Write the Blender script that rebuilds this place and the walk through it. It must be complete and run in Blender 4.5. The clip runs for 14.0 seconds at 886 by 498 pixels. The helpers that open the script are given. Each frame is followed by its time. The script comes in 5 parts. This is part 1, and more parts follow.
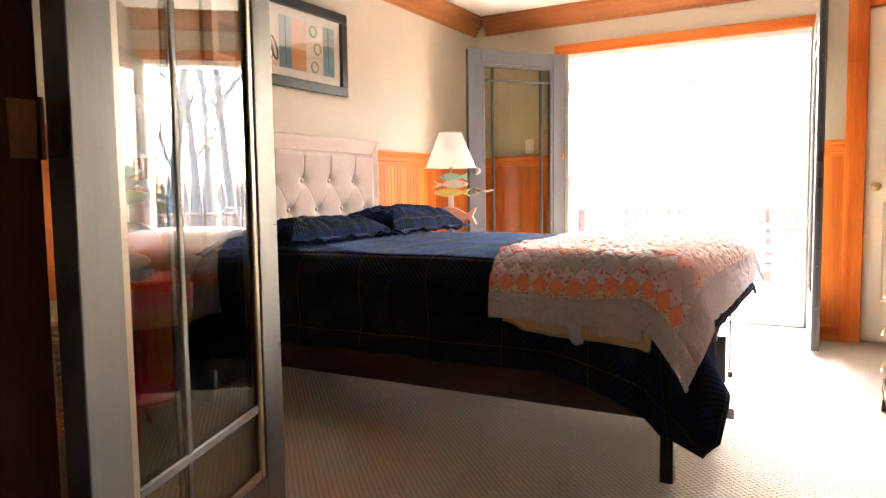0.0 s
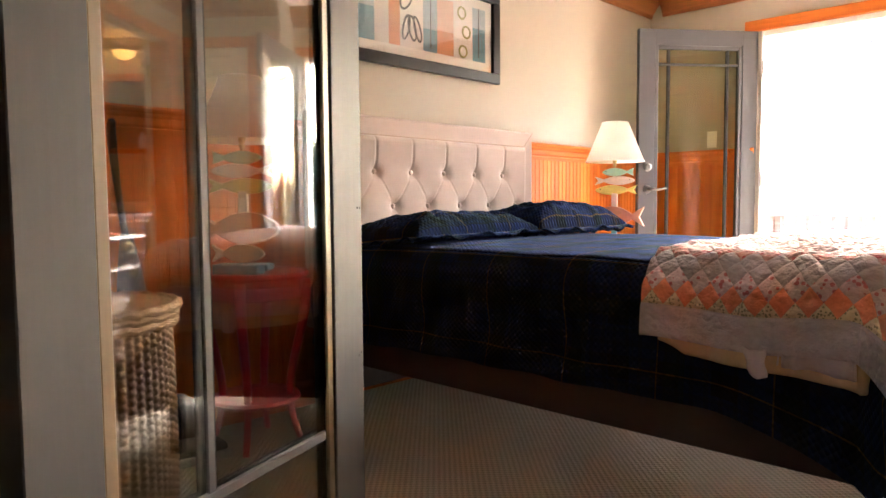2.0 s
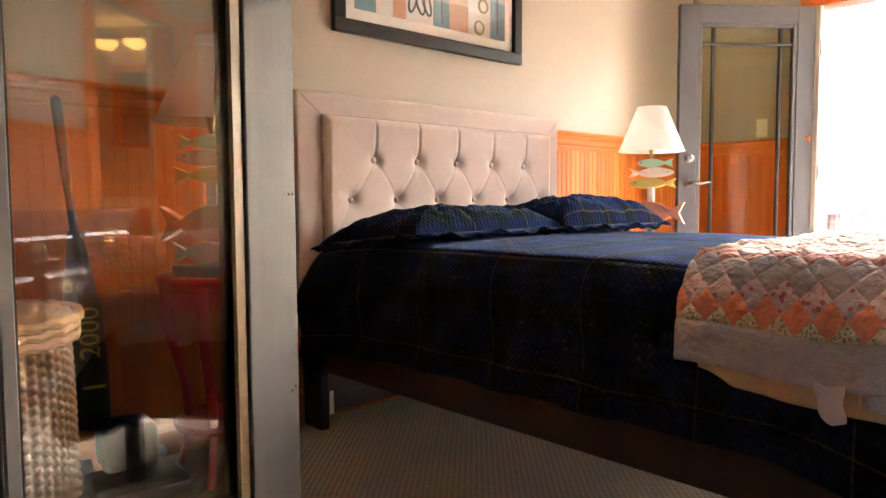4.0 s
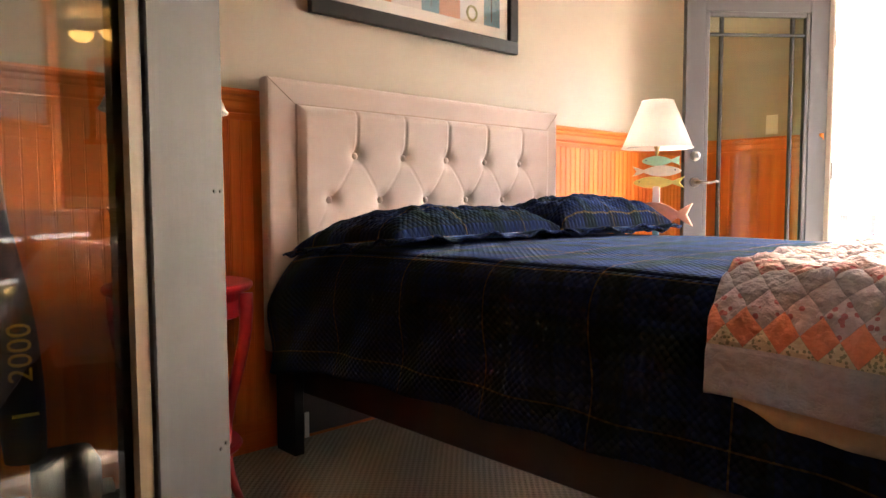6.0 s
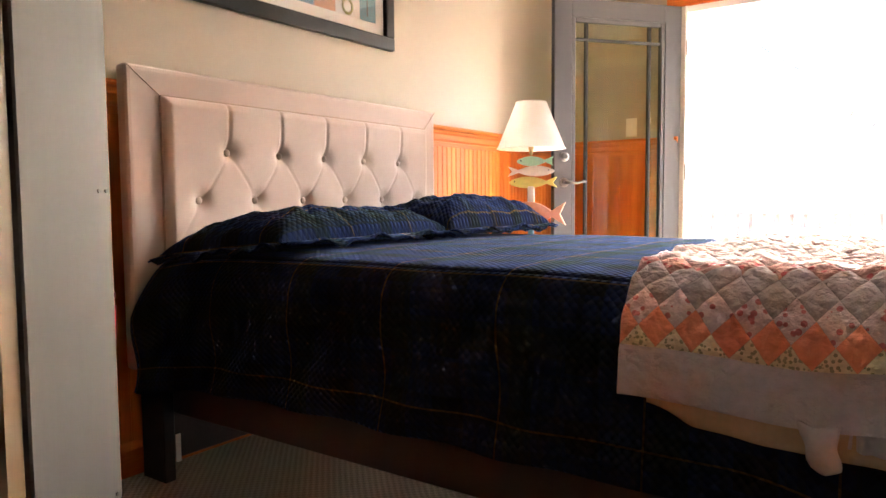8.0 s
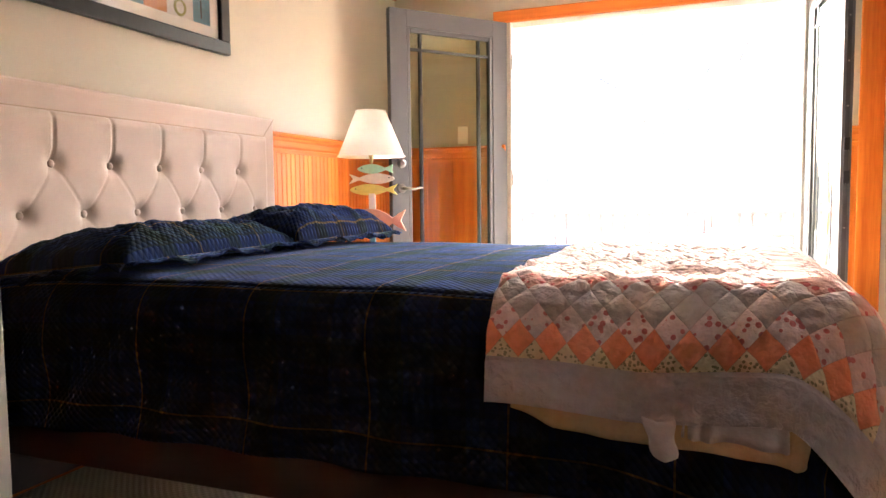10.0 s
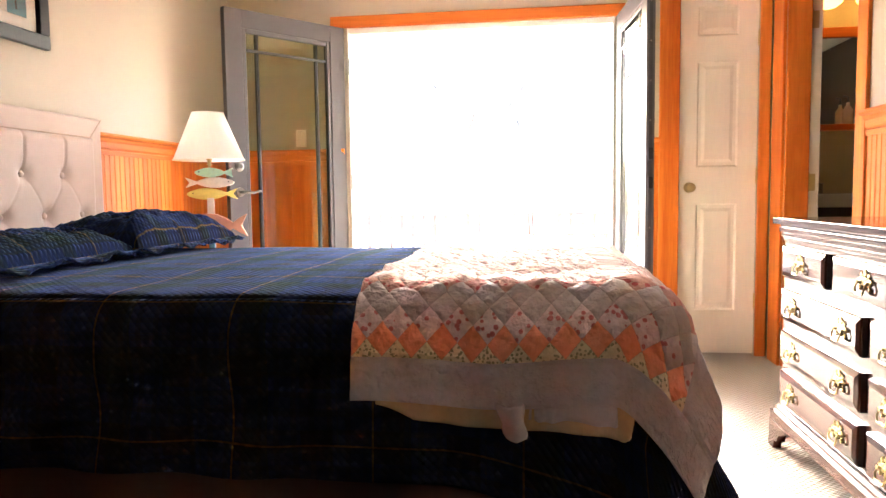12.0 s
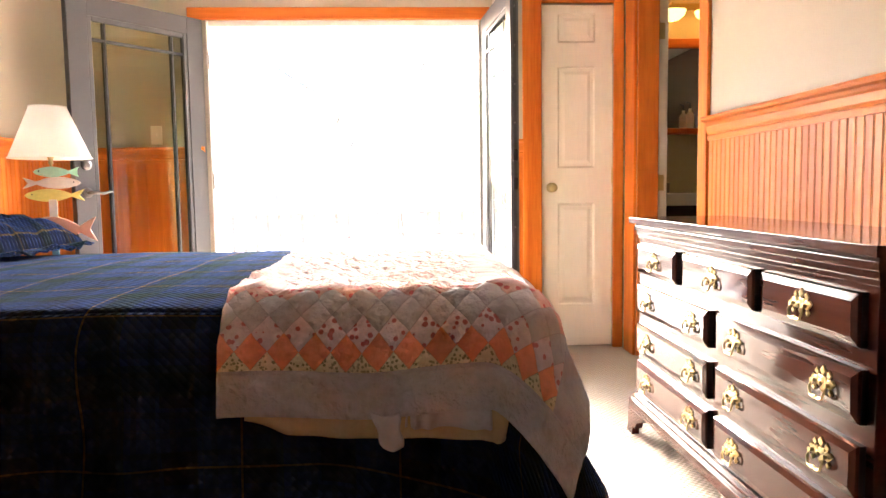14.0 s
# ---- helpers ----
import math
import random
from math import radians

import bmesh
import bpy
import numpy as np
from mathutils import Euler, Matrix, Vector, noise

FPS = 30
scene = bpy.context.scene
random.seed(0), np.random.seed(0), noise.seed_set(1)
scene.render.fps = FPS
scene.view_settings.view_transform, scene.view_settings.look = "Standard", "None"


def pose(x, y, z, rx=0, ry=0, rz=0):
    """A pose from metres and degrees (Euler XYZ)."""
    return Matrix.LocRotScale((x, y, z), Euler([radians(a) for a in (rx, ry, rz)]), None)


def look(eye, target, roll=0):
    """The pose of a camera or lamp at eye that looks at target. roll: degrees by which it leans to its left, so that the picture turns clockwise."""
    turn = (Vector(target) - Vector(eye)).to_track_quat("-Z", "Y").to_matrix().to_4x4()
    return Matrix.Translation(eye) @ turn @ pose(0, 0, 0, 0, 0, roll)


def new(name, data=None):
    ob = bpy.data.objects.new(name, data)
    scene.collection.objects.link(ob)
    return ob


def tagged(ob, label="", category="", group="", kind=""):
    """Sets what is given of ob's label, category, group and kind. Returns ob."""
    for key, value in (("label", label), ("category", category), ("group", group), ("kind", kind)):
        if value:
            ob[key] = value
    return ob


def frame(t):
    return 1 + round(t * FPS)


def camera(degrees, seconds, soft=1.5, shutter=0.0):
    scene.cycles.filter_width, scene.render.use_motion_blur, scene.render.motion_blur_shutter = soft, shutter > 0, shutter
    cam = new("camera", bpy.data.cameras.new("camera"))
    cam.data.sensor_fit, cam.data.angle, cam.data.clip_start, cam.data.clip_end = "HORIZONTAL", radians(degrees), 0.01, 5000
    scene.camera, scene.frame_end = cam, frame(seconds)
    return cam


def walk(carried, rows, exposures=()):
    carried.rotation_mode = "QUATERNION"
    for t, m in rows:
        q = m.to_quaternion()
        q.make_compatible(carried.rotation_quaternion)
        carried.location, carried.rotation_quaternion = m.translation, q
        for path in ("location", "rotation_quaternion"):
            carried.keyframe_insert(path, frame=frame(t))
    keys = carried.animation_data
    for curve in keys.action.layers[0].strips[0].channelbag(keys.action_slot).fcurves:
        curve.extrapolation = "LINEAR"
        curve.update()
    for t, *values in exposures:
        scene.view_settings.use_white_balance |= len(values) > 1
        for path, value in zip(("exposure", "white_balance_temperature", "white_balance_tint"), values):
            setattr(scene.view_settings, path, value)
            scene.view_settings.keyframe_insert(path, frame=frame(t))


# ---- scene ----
cam = camera(64.22, 14.0)
PATH = [
    (0.0, 2.757, 0.001, 0.975, 85.43, 0.82, 29.60),
    (0.5, 2.735, 0.149, 0.962, 85.66, 0.79, 33.20),
    (1.0, 2.710, 0.264, 0.941, 85.86, 0.64, 36.66),
    (1.5, 2.676, 0.348, 0.922, 86.04, 0.48, 40.34),
    (2.0, 2.635, 0.434, 0.908, 86.20, 0.39, 43.92),
    (2.5, 2.593, 0.534, 0.898, 86.13, 0.33, 46.36),
    (3.0, 2.548, 0.628, 0.888, 86.13, 0.36, 47.03),
    (5.5, 2.307, 0.990, 0.884, 86.07, 0.24, 47.04),
    (6.0, 2.266, 1.011, 0.884, 86.13, 0.22, 46.64),
    (6.5, 2.233, 1.023, 0.883, 86.20, 0.25, 44.75),
    (7.0, 2.201, 1.026, 0.885, 86.17, 0.31, 41.88),
    (7.5, 2.167, 1.023, 0.884, 86.14, 0.36, 38.69),
    (8.0, 2.140, 1.021, 0.885, 86.07, 0.42, 35.32),
    (10.5, 2.080, 0.910, 0.944, 85.70, 0.71, 17.68),
    (11.0, 2.074, 0.881, 0.948, 85.68, 0.71, 14.24),
    (11.5, 2.061, 0.856, 0.951, 85.68, 0.71, 10.74),
    (12.0, 2.049, 0.841, 0.954, 85.61, 0.75, 7.53),
    (12.5, 2.043, 0.837, 0.960, 85.53, 0.79, 4.83),
    (13.0, 2.041, 0.840, 0.965, 85.45, 0.82, 2.25),
    (13.5, 2.039, 0.847, 0.965, 85.35, 0.88, -0.33),
    (14.0, 2.040, 0.867, 0.969, 85.27, 0.84, -3.11),
]
EXPOSURE = 5.93
walk(cam, [(t, pose(*p)) for t, *p in PATH], exposures=[(0.0, EXPOSURE, 5950, 11.0), (14.0, EXPOSURE, 5950, 11.0)])

# ---- world and sun ----
world = bpy.data.worlds.new("world")
scene.world = world
world.use_nodes = True
_n = world.node_tree.nodes
_sky = _n.new("ShaderNodeTexSky")
_sky.sky_type = "NISHITA"
_sky.sun_disc = False
_sky.sun_elevation, _sky.sun_rotation = radians(33), radians(-5.1)
_sky.air_density, _sky.dust_density, _sky.ozone_density = 1.0, 6.0, 0.6
world.node_tree.links.new(_sky.outputs[0], _n["Background"].inputs[0])
_n["Background"].inputs[1].default_value = 0.15
sun = new("sun", bpy.data.lights.new("sun", "SUN"))
sun.data.energy, sun.data.angle, sun.data.color = 1.4, radians(18), (1.0, 0.97, 0.92)
sun.matrix_world = look((-1.8, 20, 13.2), (0, 0, 0))


# ---- materials ----
def mat(name, color, rough=0.6, metal=0.0, vary=0.12, scale=6.0, fine=60.0, bump=0.15, dist=0.004, stretch=(1, 1, 1),
        coords="Object", coat=0.0, sheen=0.0, spec=0.5, random_amount=0.0):
    """A plain surface with variation at two scales and fine relief."""
    m = bpy.data.materials.new(name)
    m.use_nodes = True
    nt = m.node_tree
    b = nt.nodes["Principled BSDF"]
    tc = nt.nodes.new("ShaderNodeTexCoord")
    mp = nt.nodes.new("ShaderNodeMapping")
    mp.inputs["Scale"].default_value = stretch
    nt.links.new(tc.outputs[coords], mp.inputs[0])
    big, small = nt.nodes.new("ShaderNodeTexNoise"), nt.nodes.new("ShaderNodeTexNoise")
    big.inputs["Scale"].default_value, small.inputs["Scale"].default_value = scale, fine
    big.inputs["Detail"].default_value = small.inputs["Detail"].default_value = 4
    for t in (big, small):
        nt.links.new(mp.outputs[0], t.inputs["Vector"])
    mix = nt.nodes.new("ShaderNodeMath")
    mix.operation = "ADD"
    nt.links.new(big.outputs["Fac"], mix.inputs[0])
    nt.links.new(small.outputs["Fac"], mix.inputs[1])
    ramp = nt.nodes.new("ShaderNodeMapRange")
    ramp.inputs["From Min"].default_value, ramp.inputs["From Max"].default_value = 0.6, 1.4
    ramp.inputs["To Min"].default_value, ramp.inputs["To Max"].default_value = 1 - vary, 1 + vary
    nt.links.new(mix.outputs[0], ramp.inputs[0])
    hsv = nt.nodes.new("ShaderNodeHueSaturation")
    hsv.inputs["Color"].default_value = (*color, 1)
    last = ramp.outputs[0]
    if random_amount:
        info = nt.nodes.new("ShaderNodeObjectInfo")
        rr = nt.nodes.new("ShaderNodeMapRange")
        rr.inputs["To Min"].default_value, rr.inputs["To Max"].default_value = 1 - random_amount, 1 + random_amount
        nt.links.new(info.outputs["Random"], rr.inputs[0])
        mul = nt.nodes.new("ShaderNodeMath")
        mul.operation = "MULTIPLY"
        nt.links.new(last, mul.inputs[0])
        nt.links.new(rr.outputs[0], mul.inputs[1])
        last = mul.outputs[0]
    nt.links.new(last, hsv.inputs["Value"])
    nt.links.new(hsv.outputs[0], b.inputs["Base Color"])
    b.inputs["Roughness"].default_value, b.inputs["Metallic"].default_value = rough, metal
    b.inputs["Coat Weight"].default_value, b.inputs["Sheen Weight"].default_value = coat, sheen
    b.inputs["Coat Roughness"].default_value = 0.15
    b.inputs["Specular IOR Level"].default_value = spec
    if bump:
        bp = nt.nodes.new("ShaderNodeBump")
        bp.inputs["Strength"].default_value, bp.inputs["Distance"].default_value = bump, dist
        nt.links.new(small.outputs["Fac"], bp.inputs["Height"])
        nt.links.new(bp.outputs[0], b.inputs["Normal"])
    return m


def wood(name, dark, light, axis="Z", rough=0.48, scale=9.0, coat=0.04, random_amount=0.12, spec=0.16):
    """Stained wood with grain along one axis."""
    m = bpy.data.materials.new(name)
    m.use_nodes = True
    nt = m.node_tree
    b = nt.nodes["Principled BSDF"]
    tc = nt.nodes.new("ShaderNodeTexCoord")
    mp = nt.nodes.new("ShaderNodeMapping")
    s = {"X": (0.06, 1, 1), "Y": (1, 0.06, 1), "Z": (1, 1, 0.06)}[axis]
    mp.inputs["Scale"].default_value = s
    nt.links.new(tc.outputs["Object"], mp.inputs[0])
    info = nt.nodes.new("ShaderNodeObjectInfo")
    off = nt.nodes.new("ShaderNodeVectorMath")
    off.operation = "ADD"
    nt.links.new(mp.outputs[0], off.inputs[0])
    rs = nt.nodes.new("ShaderNodeMath")
    rs.operation = "MULTIPLY"
    rs.inputs[1].default_value = 7.0
    nt.links.new(info.outputs["Random"], rs.inputs[0])
    nt.links.new(rs.outputs[0], off.inputs[1])
    n1, n2 = nt.nodes.new("ShaderNodeTexNoise"), nt.nodes.new("ShaderNodeTexNoise")
    n1.inputs["Scale"].default_value, n1.inputs["Detail"].default_value, n1.inputs["Distortion"].default_value = scale, 6, 1.2
    n2.inputs["Scale"].default_value, n2.inputs["Detail"].default_value = scale * 14, 3
    for n in (n1, n2):
        nt.links.new(off.outputs[0], n.inputs["Vector"])
    add = nt.nodes.new("ShaderNodeMath")
    add.operation = "MULTIPLY_ADD"
    add.inputs[1].default_value = 0.35
    nt.links.new(n2.outputs["Fac"], add.inputs[0])
    nt.links.new(n1.outputs["Fac"], add.inputs[2])
    ramp = nt.nodes.new("ShaderNodeValToRGB")
    ramp.color_ramp.elements[0].position, ramp.color_ramp.elements[1].position = 0.45, 0.85
    ramp.color_ramp.elements[0].color, ramp.color_ramp.elements[1].color = (*dark, 1), (*light, 1)
    nt.links.new(add.outputs[0], ramp.inputs[0])
    hsv = nt.nodes.new("ShaderNodeHueSaturation")
    rr = nt.nodes.new("ShaderNodeMapRange")
    rr.inputs["To Min"].default_value, rr.inputs["To Max"].default_value = 1 - random_amount, 1 + random_amount
    nt.links.new(info.outputs["Random"], rr.inputs[0])
    nt.links.new(rr.outputs[0], hsv.inputs["Value"])
    nt.links.new(ramp.outputs[0], hsv.inputs["Color"])
    nt.links.new(hsv.outputs[0], b.inputs["Base Color"])
    b.inputs["Roughness"].default_value, b.inputs["Coat Weight"].default_value = rough, coat
    b.inputs["Specular IOR Level"].default_value = spec
    b.inputs["Coat Roughness"].default_value = 0.2
    bp = nt.nodes.new("ShaderNodeBump")
    bp.inputs["Strength"].default_value, bp.inputs["Distance"].default_value = 0.12, 0.002
    nt.links.new(n2.outputs["Fac"], bp.inputs["Height"])
    nt.links.new(bp.outputs[0], b.inputs["Normal"])
    return m


def glow(name, color, strength):
    m = bpy.data.materials.new(name)
    m.use_nodes = True
    b = m.node_tree.nodes["Principled BSDF"]
    b.inputs["Base Color"].default_value = (*color, 1)
    b.inputs["Emission Color"].default_value = (*color, 1)
    b.inputs["Emission Strength"].default_value = strength
    return m


def clear(name, tint=(1, 1, 1), rough=0.0, ior=1.5):
    m = bpy.data.materials.new(name)
    m.use_nodes = True
    b = m.node_tree.nodes["Principled BSDF"]
    b.inputs["Base Color"].default_value = (*tint, 1)
    b.inputs["Transmission Weight"].default_value = 1
    b.inputs["Roughness"].default_value = rough
    b.inputs["IOR"].default_value = ior
    return m


def chain(nt, op, a, b=None, c=None):
    """A Math node; a, b, c are sockets or numbers."""
    n = nt.nodes.new("ShaderNodeMath")
    n.operation = op
    for i, v in enumerate((a, b, c)):
        if v is None:
            continue
        if isinstance(v, (int, float)):
            n.inputs[i].default_value = v
        else:
            nt.links.new(v, n.inputs[i])
    return n.outputs[0]


def blend(nt, fac, a, b):
    n = nt.nodes.new("ShaderNodeMix")
    n.data_type = "RGBA"
    for sock, v in ((n.inputs[0], fac), (n.inputs[6], a), (n.inputs[7], b)):
        if isinstance(v, tuple):
            sock.default_value = (*v, 1)
        elif isinstance(v, (int, float)):
            sock.default_value = v
        else:
            nt.links.new(v, sock)
    return n.outputs[2]


def uv_xy(nt):
    tc = nt.nodes.new("ShaderNodeTexCoord")
    sp = nt.nodes.new("ShaderNodeSeparateXYZ")
    nt.links.new(tc.outputs["UV"], sp.inputs[0])
    return sp.outputs[0], sp.outputs[1], tc.outputs["UV"]


def noise_at(nt, vec, scale, detail=3):
    n = nt.nodes.new("ShaderNodeTexNoise")
    n.inputs["Scale"].default_value, n.inputs["Detail"].default_value = scale, detail
    nt.links.new(vec, n.inputs["Vector"])
    return n.outputs["Fac"]


def plaid_material():
    """Navy and green woven plaid with thin yellow lines, quilted in small diamonds. One UV unit is a metre."""
    m = bpy.data.materials.new("plaid_cloth")
    m.use_nodes = True
    nt = m.node_tree
    b = nt.nodes["Principled BSDF"]
    x, y, uv = uv_xy(nt)

    def stripe(s, period, phase, half):
        f = chain(nt, "FRACT", chain(nt, "DIVIDE", chain(nt, "ADD", s, 20 * period - phase), period))
        d = chain(nt, "MULTIPLY", chain(nt, "ABSOLUTE", chain(nt, "SUBTRACT", f, 0.5)), period)
        return chain(nt, "GREATER_THAN", d, period / 2 - half)

    def band(s, period, phase, half):
        f = chain(nt, "FRACT", chain(nt, "DIVIDE", chain(nt, "ADD", s, 20 * period - phase), period))
        d = chain(nt, "MULTIPLY", chain(nt, "ABSOLUTE", chain(nt, "SUBTRACT", f, 0.5)), period)
        return chain(nt, "LESS_THAN", d, half)

    base = (0.0100, 0.0115, 0.0180)
    c = blend(nt, chain(nt, "MULTIPLY", band(x, 0.158, 0.0, 0.045), 0.7), base, (0.009, 0.016, 0.048))
    c = blend(nt, chain(nt, "MULTIPLY", band(y, 0.158, 0.0, 0.045), 0.6), c, (0.009, 0.016, 0.052))
    c = blend(nt, chain(nt, "MULTIPLY", band(x, 0.316, 0.02, 0.03), 0.5), c, (0.009, 0.016, 0.011))
    c = blend(nt, chain(nt, "MULTIPLY", band(y, 0.316, 0.02, 0.03), 0.5), c, (0.009, 0.015, 0.010))
    thread = noise_at(nt, uv, 300.0)
    for s, ph in ((x, 0.125), (y, 0.0)):
        c = blend(nt, chain(nt, "MULTIPLY", stripe(s, 0.316, ph, 0.0022), chain(nt, "MULTIPLY", thread, 1.3)), c, (0.095, 0.058, 0.015))
        c = blend(nt, chain(nt, "MULTIPLY", stripe(s, 0.158, ph + 0.08, 0.0018), 0.2), c, (0.022, 0.019, 0.009))
    for s in (x, y):
        c = blend(nt, chain(nt, "MULTIPLY", band(s, 0.0395, 0.011, 0.006), 0.30), c, (0.012, 0.013, 0.007))
    hsv = nt.nodes.new("ShaderNodeHueSaturation")
    nt.links.new(c, hsv.inputs["Color"])
    nt.links.new(chain(nt, "ADD", chain(nt, "MULTIPLY", noise_at(nt, uv, 9.0), 0.8), 0.6), hsv.inputs["Value"])
    nt.links.new(hsv.outputs[0], b.inputs["Base Color"])
    b.inputs["Roughness"].default_value = 0.9
    b.inputs["Sheen Weight"].default_value, b.inputs["Sheen Roughness"].default_value = 0.45, 0.25
    b.inputs["Specular IOR Level"].default_value = 0.0
    lift = nt.nodes.new("ShaderNodeHueSaturation")
    lift.inputs["Value"].default_value, lift.inputs["Saturation"].default_value = 13.0, 0.95
    nt.links.new(c, lift.inputs["Color"])
    nt.links.new(blend(nt, 0.7, (0.10, 0.15, 0.26), lift.outputs[0]), b.inputs["Sheen Tint"])
    p = chain(nt, "SINE", chain(nt, "MULTIPLY", chain(nt, "ADD", x, y), 150.0))
    q = chain(nt, "SINE", chain(nt, "MULTIPLY", chain(nt, "SUBTRACT", x, y), 150.0))
    h = chain(nt, "ADD", chain(nt, "MULTIPLY", chain(nt, "ADD", chain(nt, "ABSOLUTE", p), chain(nt, "ABSOLUTE", q)), 0.6), chain(nt, "MULTIPLY", thread, 0.12))
    h = chain(nt, "ADD", h, chain(nt, "MULTIPLY", noise_at(nt, uv, 16.0), 1.2))
    bp = nt.nodes.new("ShaderNodeBump")
    bp.inputs["Strength"].default_value, bp.inputs["Distance"].default_value = 0.55, 0.0055
    nt.links.new(h, bp.inputs["Height"])
    nt.links.new(bp.outputs[0], b.inputs["Normal"])
    return m


QU, QV, QB = 0.0625, 0.074, 0.093    # patch half-width, half-height and border of the quilt


def patchwork_material():
    """Patchwork in diamond rows: coral, rose print, greys, with a printed cream ground. UV in metres, v from the hem."""
    m = bpy.data.materials.new("patchwork")
    m.use_nodes = True
    nt = m.node_tree
    b = nt.nodes["Principled BSDF"]
    x, y, uv = uv_xy(nt)
    wob = chain(nt, "MULTIPLY", chain(nt, "SUBTRACT", noise_at(nt, uv, 14.0), 0.5), 0.16)
    u = chain(nt, "ADD", chain(nt, "DIVIDE", x, QU), wob)
    v = chain(nt, "ADD", chain(nt, "DIVIDE", chain(nt, "SUBTRACT", y, QB), QV), wob)
    p, q = chain(nt, "ADD", chain(nt, "ADD", u, v), 200.0), chain(nt, "ADD", chain(nt, "SUBTRACT", u, v), 200.0)
    k = chain(nt, "SUBTRACT", chain(nt, "FLOOR", p), chain(nt, "FLOOR", q))
    cell = chain(nt, "ADD", chain(nt, "MULTIPLY", chain(nt, "FLOOR", p), 12.9), chain(nt, "MULTIPLY", chain(nt, "FLOOR", q), 78.2))
    rnd = chain(nt, "FRACT", chain(nt, "MULTIPLY", chain(nt, "SINE", cell), 437.5))
    grey, grey2, coral, rose, cream = (0.46, 0.45, 0.51), (0.62, 0.60, 0.66), (0.80, 0.32, 0.22), (0.68, 0.58, 0.65), (0.66, 0.60, 0.47)
    vor = nt.nodes.new("ShaderNodeTexVoronoi")
    vor.inputs["Scale"].default_value = 62.0
    nt.links.new(uv, vor.inputs["Vector"])
    dots = chain(nt, "LESS_THAN", vor.outputs["Distance"], 0.33)
    rose_c = blend(nt, chain(nt, "MULTIPLY", dots, 0.75), rose, (0.50, 0.10, 0.13))
    vor2 = nt.nodes.new("ShaderNodeTexVoronoi")
    vor2.inputs["Scale"].default_value = 130.0
    nt.links.new(uv, vor2.inputs["Vector"])
    leaf = chain(nt, "LESS_THAN", vor2.outputs["Distance"], 0.38)
    cream_c = blend(nt, chain(nt, "MULTIPLY", leaf, 0.7), cream, (0.18, 0.19, 0.13))

    # rows counted from the hem
    row = k

    def is_row(n):
        return chain(nt, "COMPARE", row, float(n), 0.4)

    c = blend(nt, chain(nt, "MULTIPLY", rnd, 0.7), grey, grey2)
    c = blend(nt, chain(nt, "GREATER_THAN", k, 5.5), c, blend(nt, rnd, (0.72, 0.54, 0.55), blend(nt, chain(nt, "MULTIPLY", dots, 0.5), (0.68, 0.61, 0.64), (0.50, 0.14, 0.16))))
    c = blend(nt, is_row(1), c, coral)
    c = blend(nt, is_row(0), c, cream_c)
    c = blend(nt, is_row(2), c, rose_c)
    c = blend(nt, is_row(5), c, blend(nt, chain(nt, "MULTIPLY", dots, 0.8), (0.70, 0.45, 0.44), (0.62, 0.11, 0.15)))
    border = chain(nt, "MAXIMUM", chain(nt, "LESS_THAN", y, QB), chain(nt, "GREATER_THAN", x, 0.715))
    c = blend(nt, border, c, (0.45, 0.44, 0.52))
    hsv = nt.nodes.new("ShaderNodeHueSaturation")
    nt.links.new(c, hsv.inputs["Color"])
    nt.links.new(chain(nt, "ADD", chain(nt, "MULTIPLY", noise_at(nt, uv, 60.0), 0.3), 0.85), hsv.inputs["Value"])
    b.inputs["Roughness"].default_value, b.inputs["Sheen Weight"].default_value = 0.9, 0.1
    fp = chain(nt, "ABSOLUTE", chain(nt, "SUBTRACT", chain(nt, "FRACT", p), 0.5))
    fq = chain(nt, "ABSOLUTE", chain(nt, "SUBTRACT", chain(nt, "FRACT", q), 0.5))
    e = chain(nt, "SUBTRACT", 0.5, chain(nt, "MAXIMUM", fp, fq))
    thread = chain(nt, "MULTIPLY", chain(nt, "LESS_THAN", e, 0.018), chain(nt, "SUBTRACT", 1.0, border))
    nt.links.new(blend(nt, chain(nt, "MULTIPLY", thread, 0.22), hsv.outputs[0], (0.17, 0.14, 0.15)), b.inputs["Base Color"])
    puff = chain(nt, "POWER", chain(nt, "MINIMUM", chain(nt, "MULTIPLY", e, 7.0), 1.0), 0.5)
    puff = chain(nt, "MULTIPLY", puff, chain(nt, "SUBTRACT", 1.0, border))
    seam = chain(nt, "MULTIPLY", chain(nt, "MINIMUM", chain(nt, "MULTIPLY", chain(nt, "ABSOLUTE", chain(nt, "SUBTRACT", y, QB)), 120.0), 1.0), 0.6)
    crease = chain(nt, "ABSOLUTE", chain(nt, "SUBTRACT", noise_at(nt, uv, 22.0, 4), 0.5))
    h = chain(nt, "ADD", chain(nt, "ADD", chain(nt, "MULTIPLY", puff, 0.3), seam), chain(nt, "MULTIPLY", noise_at(nt, uv, 48.0, 4), 0.9))
    h = chain(nt, "ADD", h, chain(nt, "MULTIPLY", crease, 2.6))
    bp = nt.nodes.new("ShaderNodeBump")
    bp.inputs["Strength"].default_value, bp.inputs["Distance"].default_value = 1.0, 0.010
    nt.links.new(h, bp.inputs["Height"])
    nt.links.new(bp.outputs[0], b.inputs["Normal"])
    return m


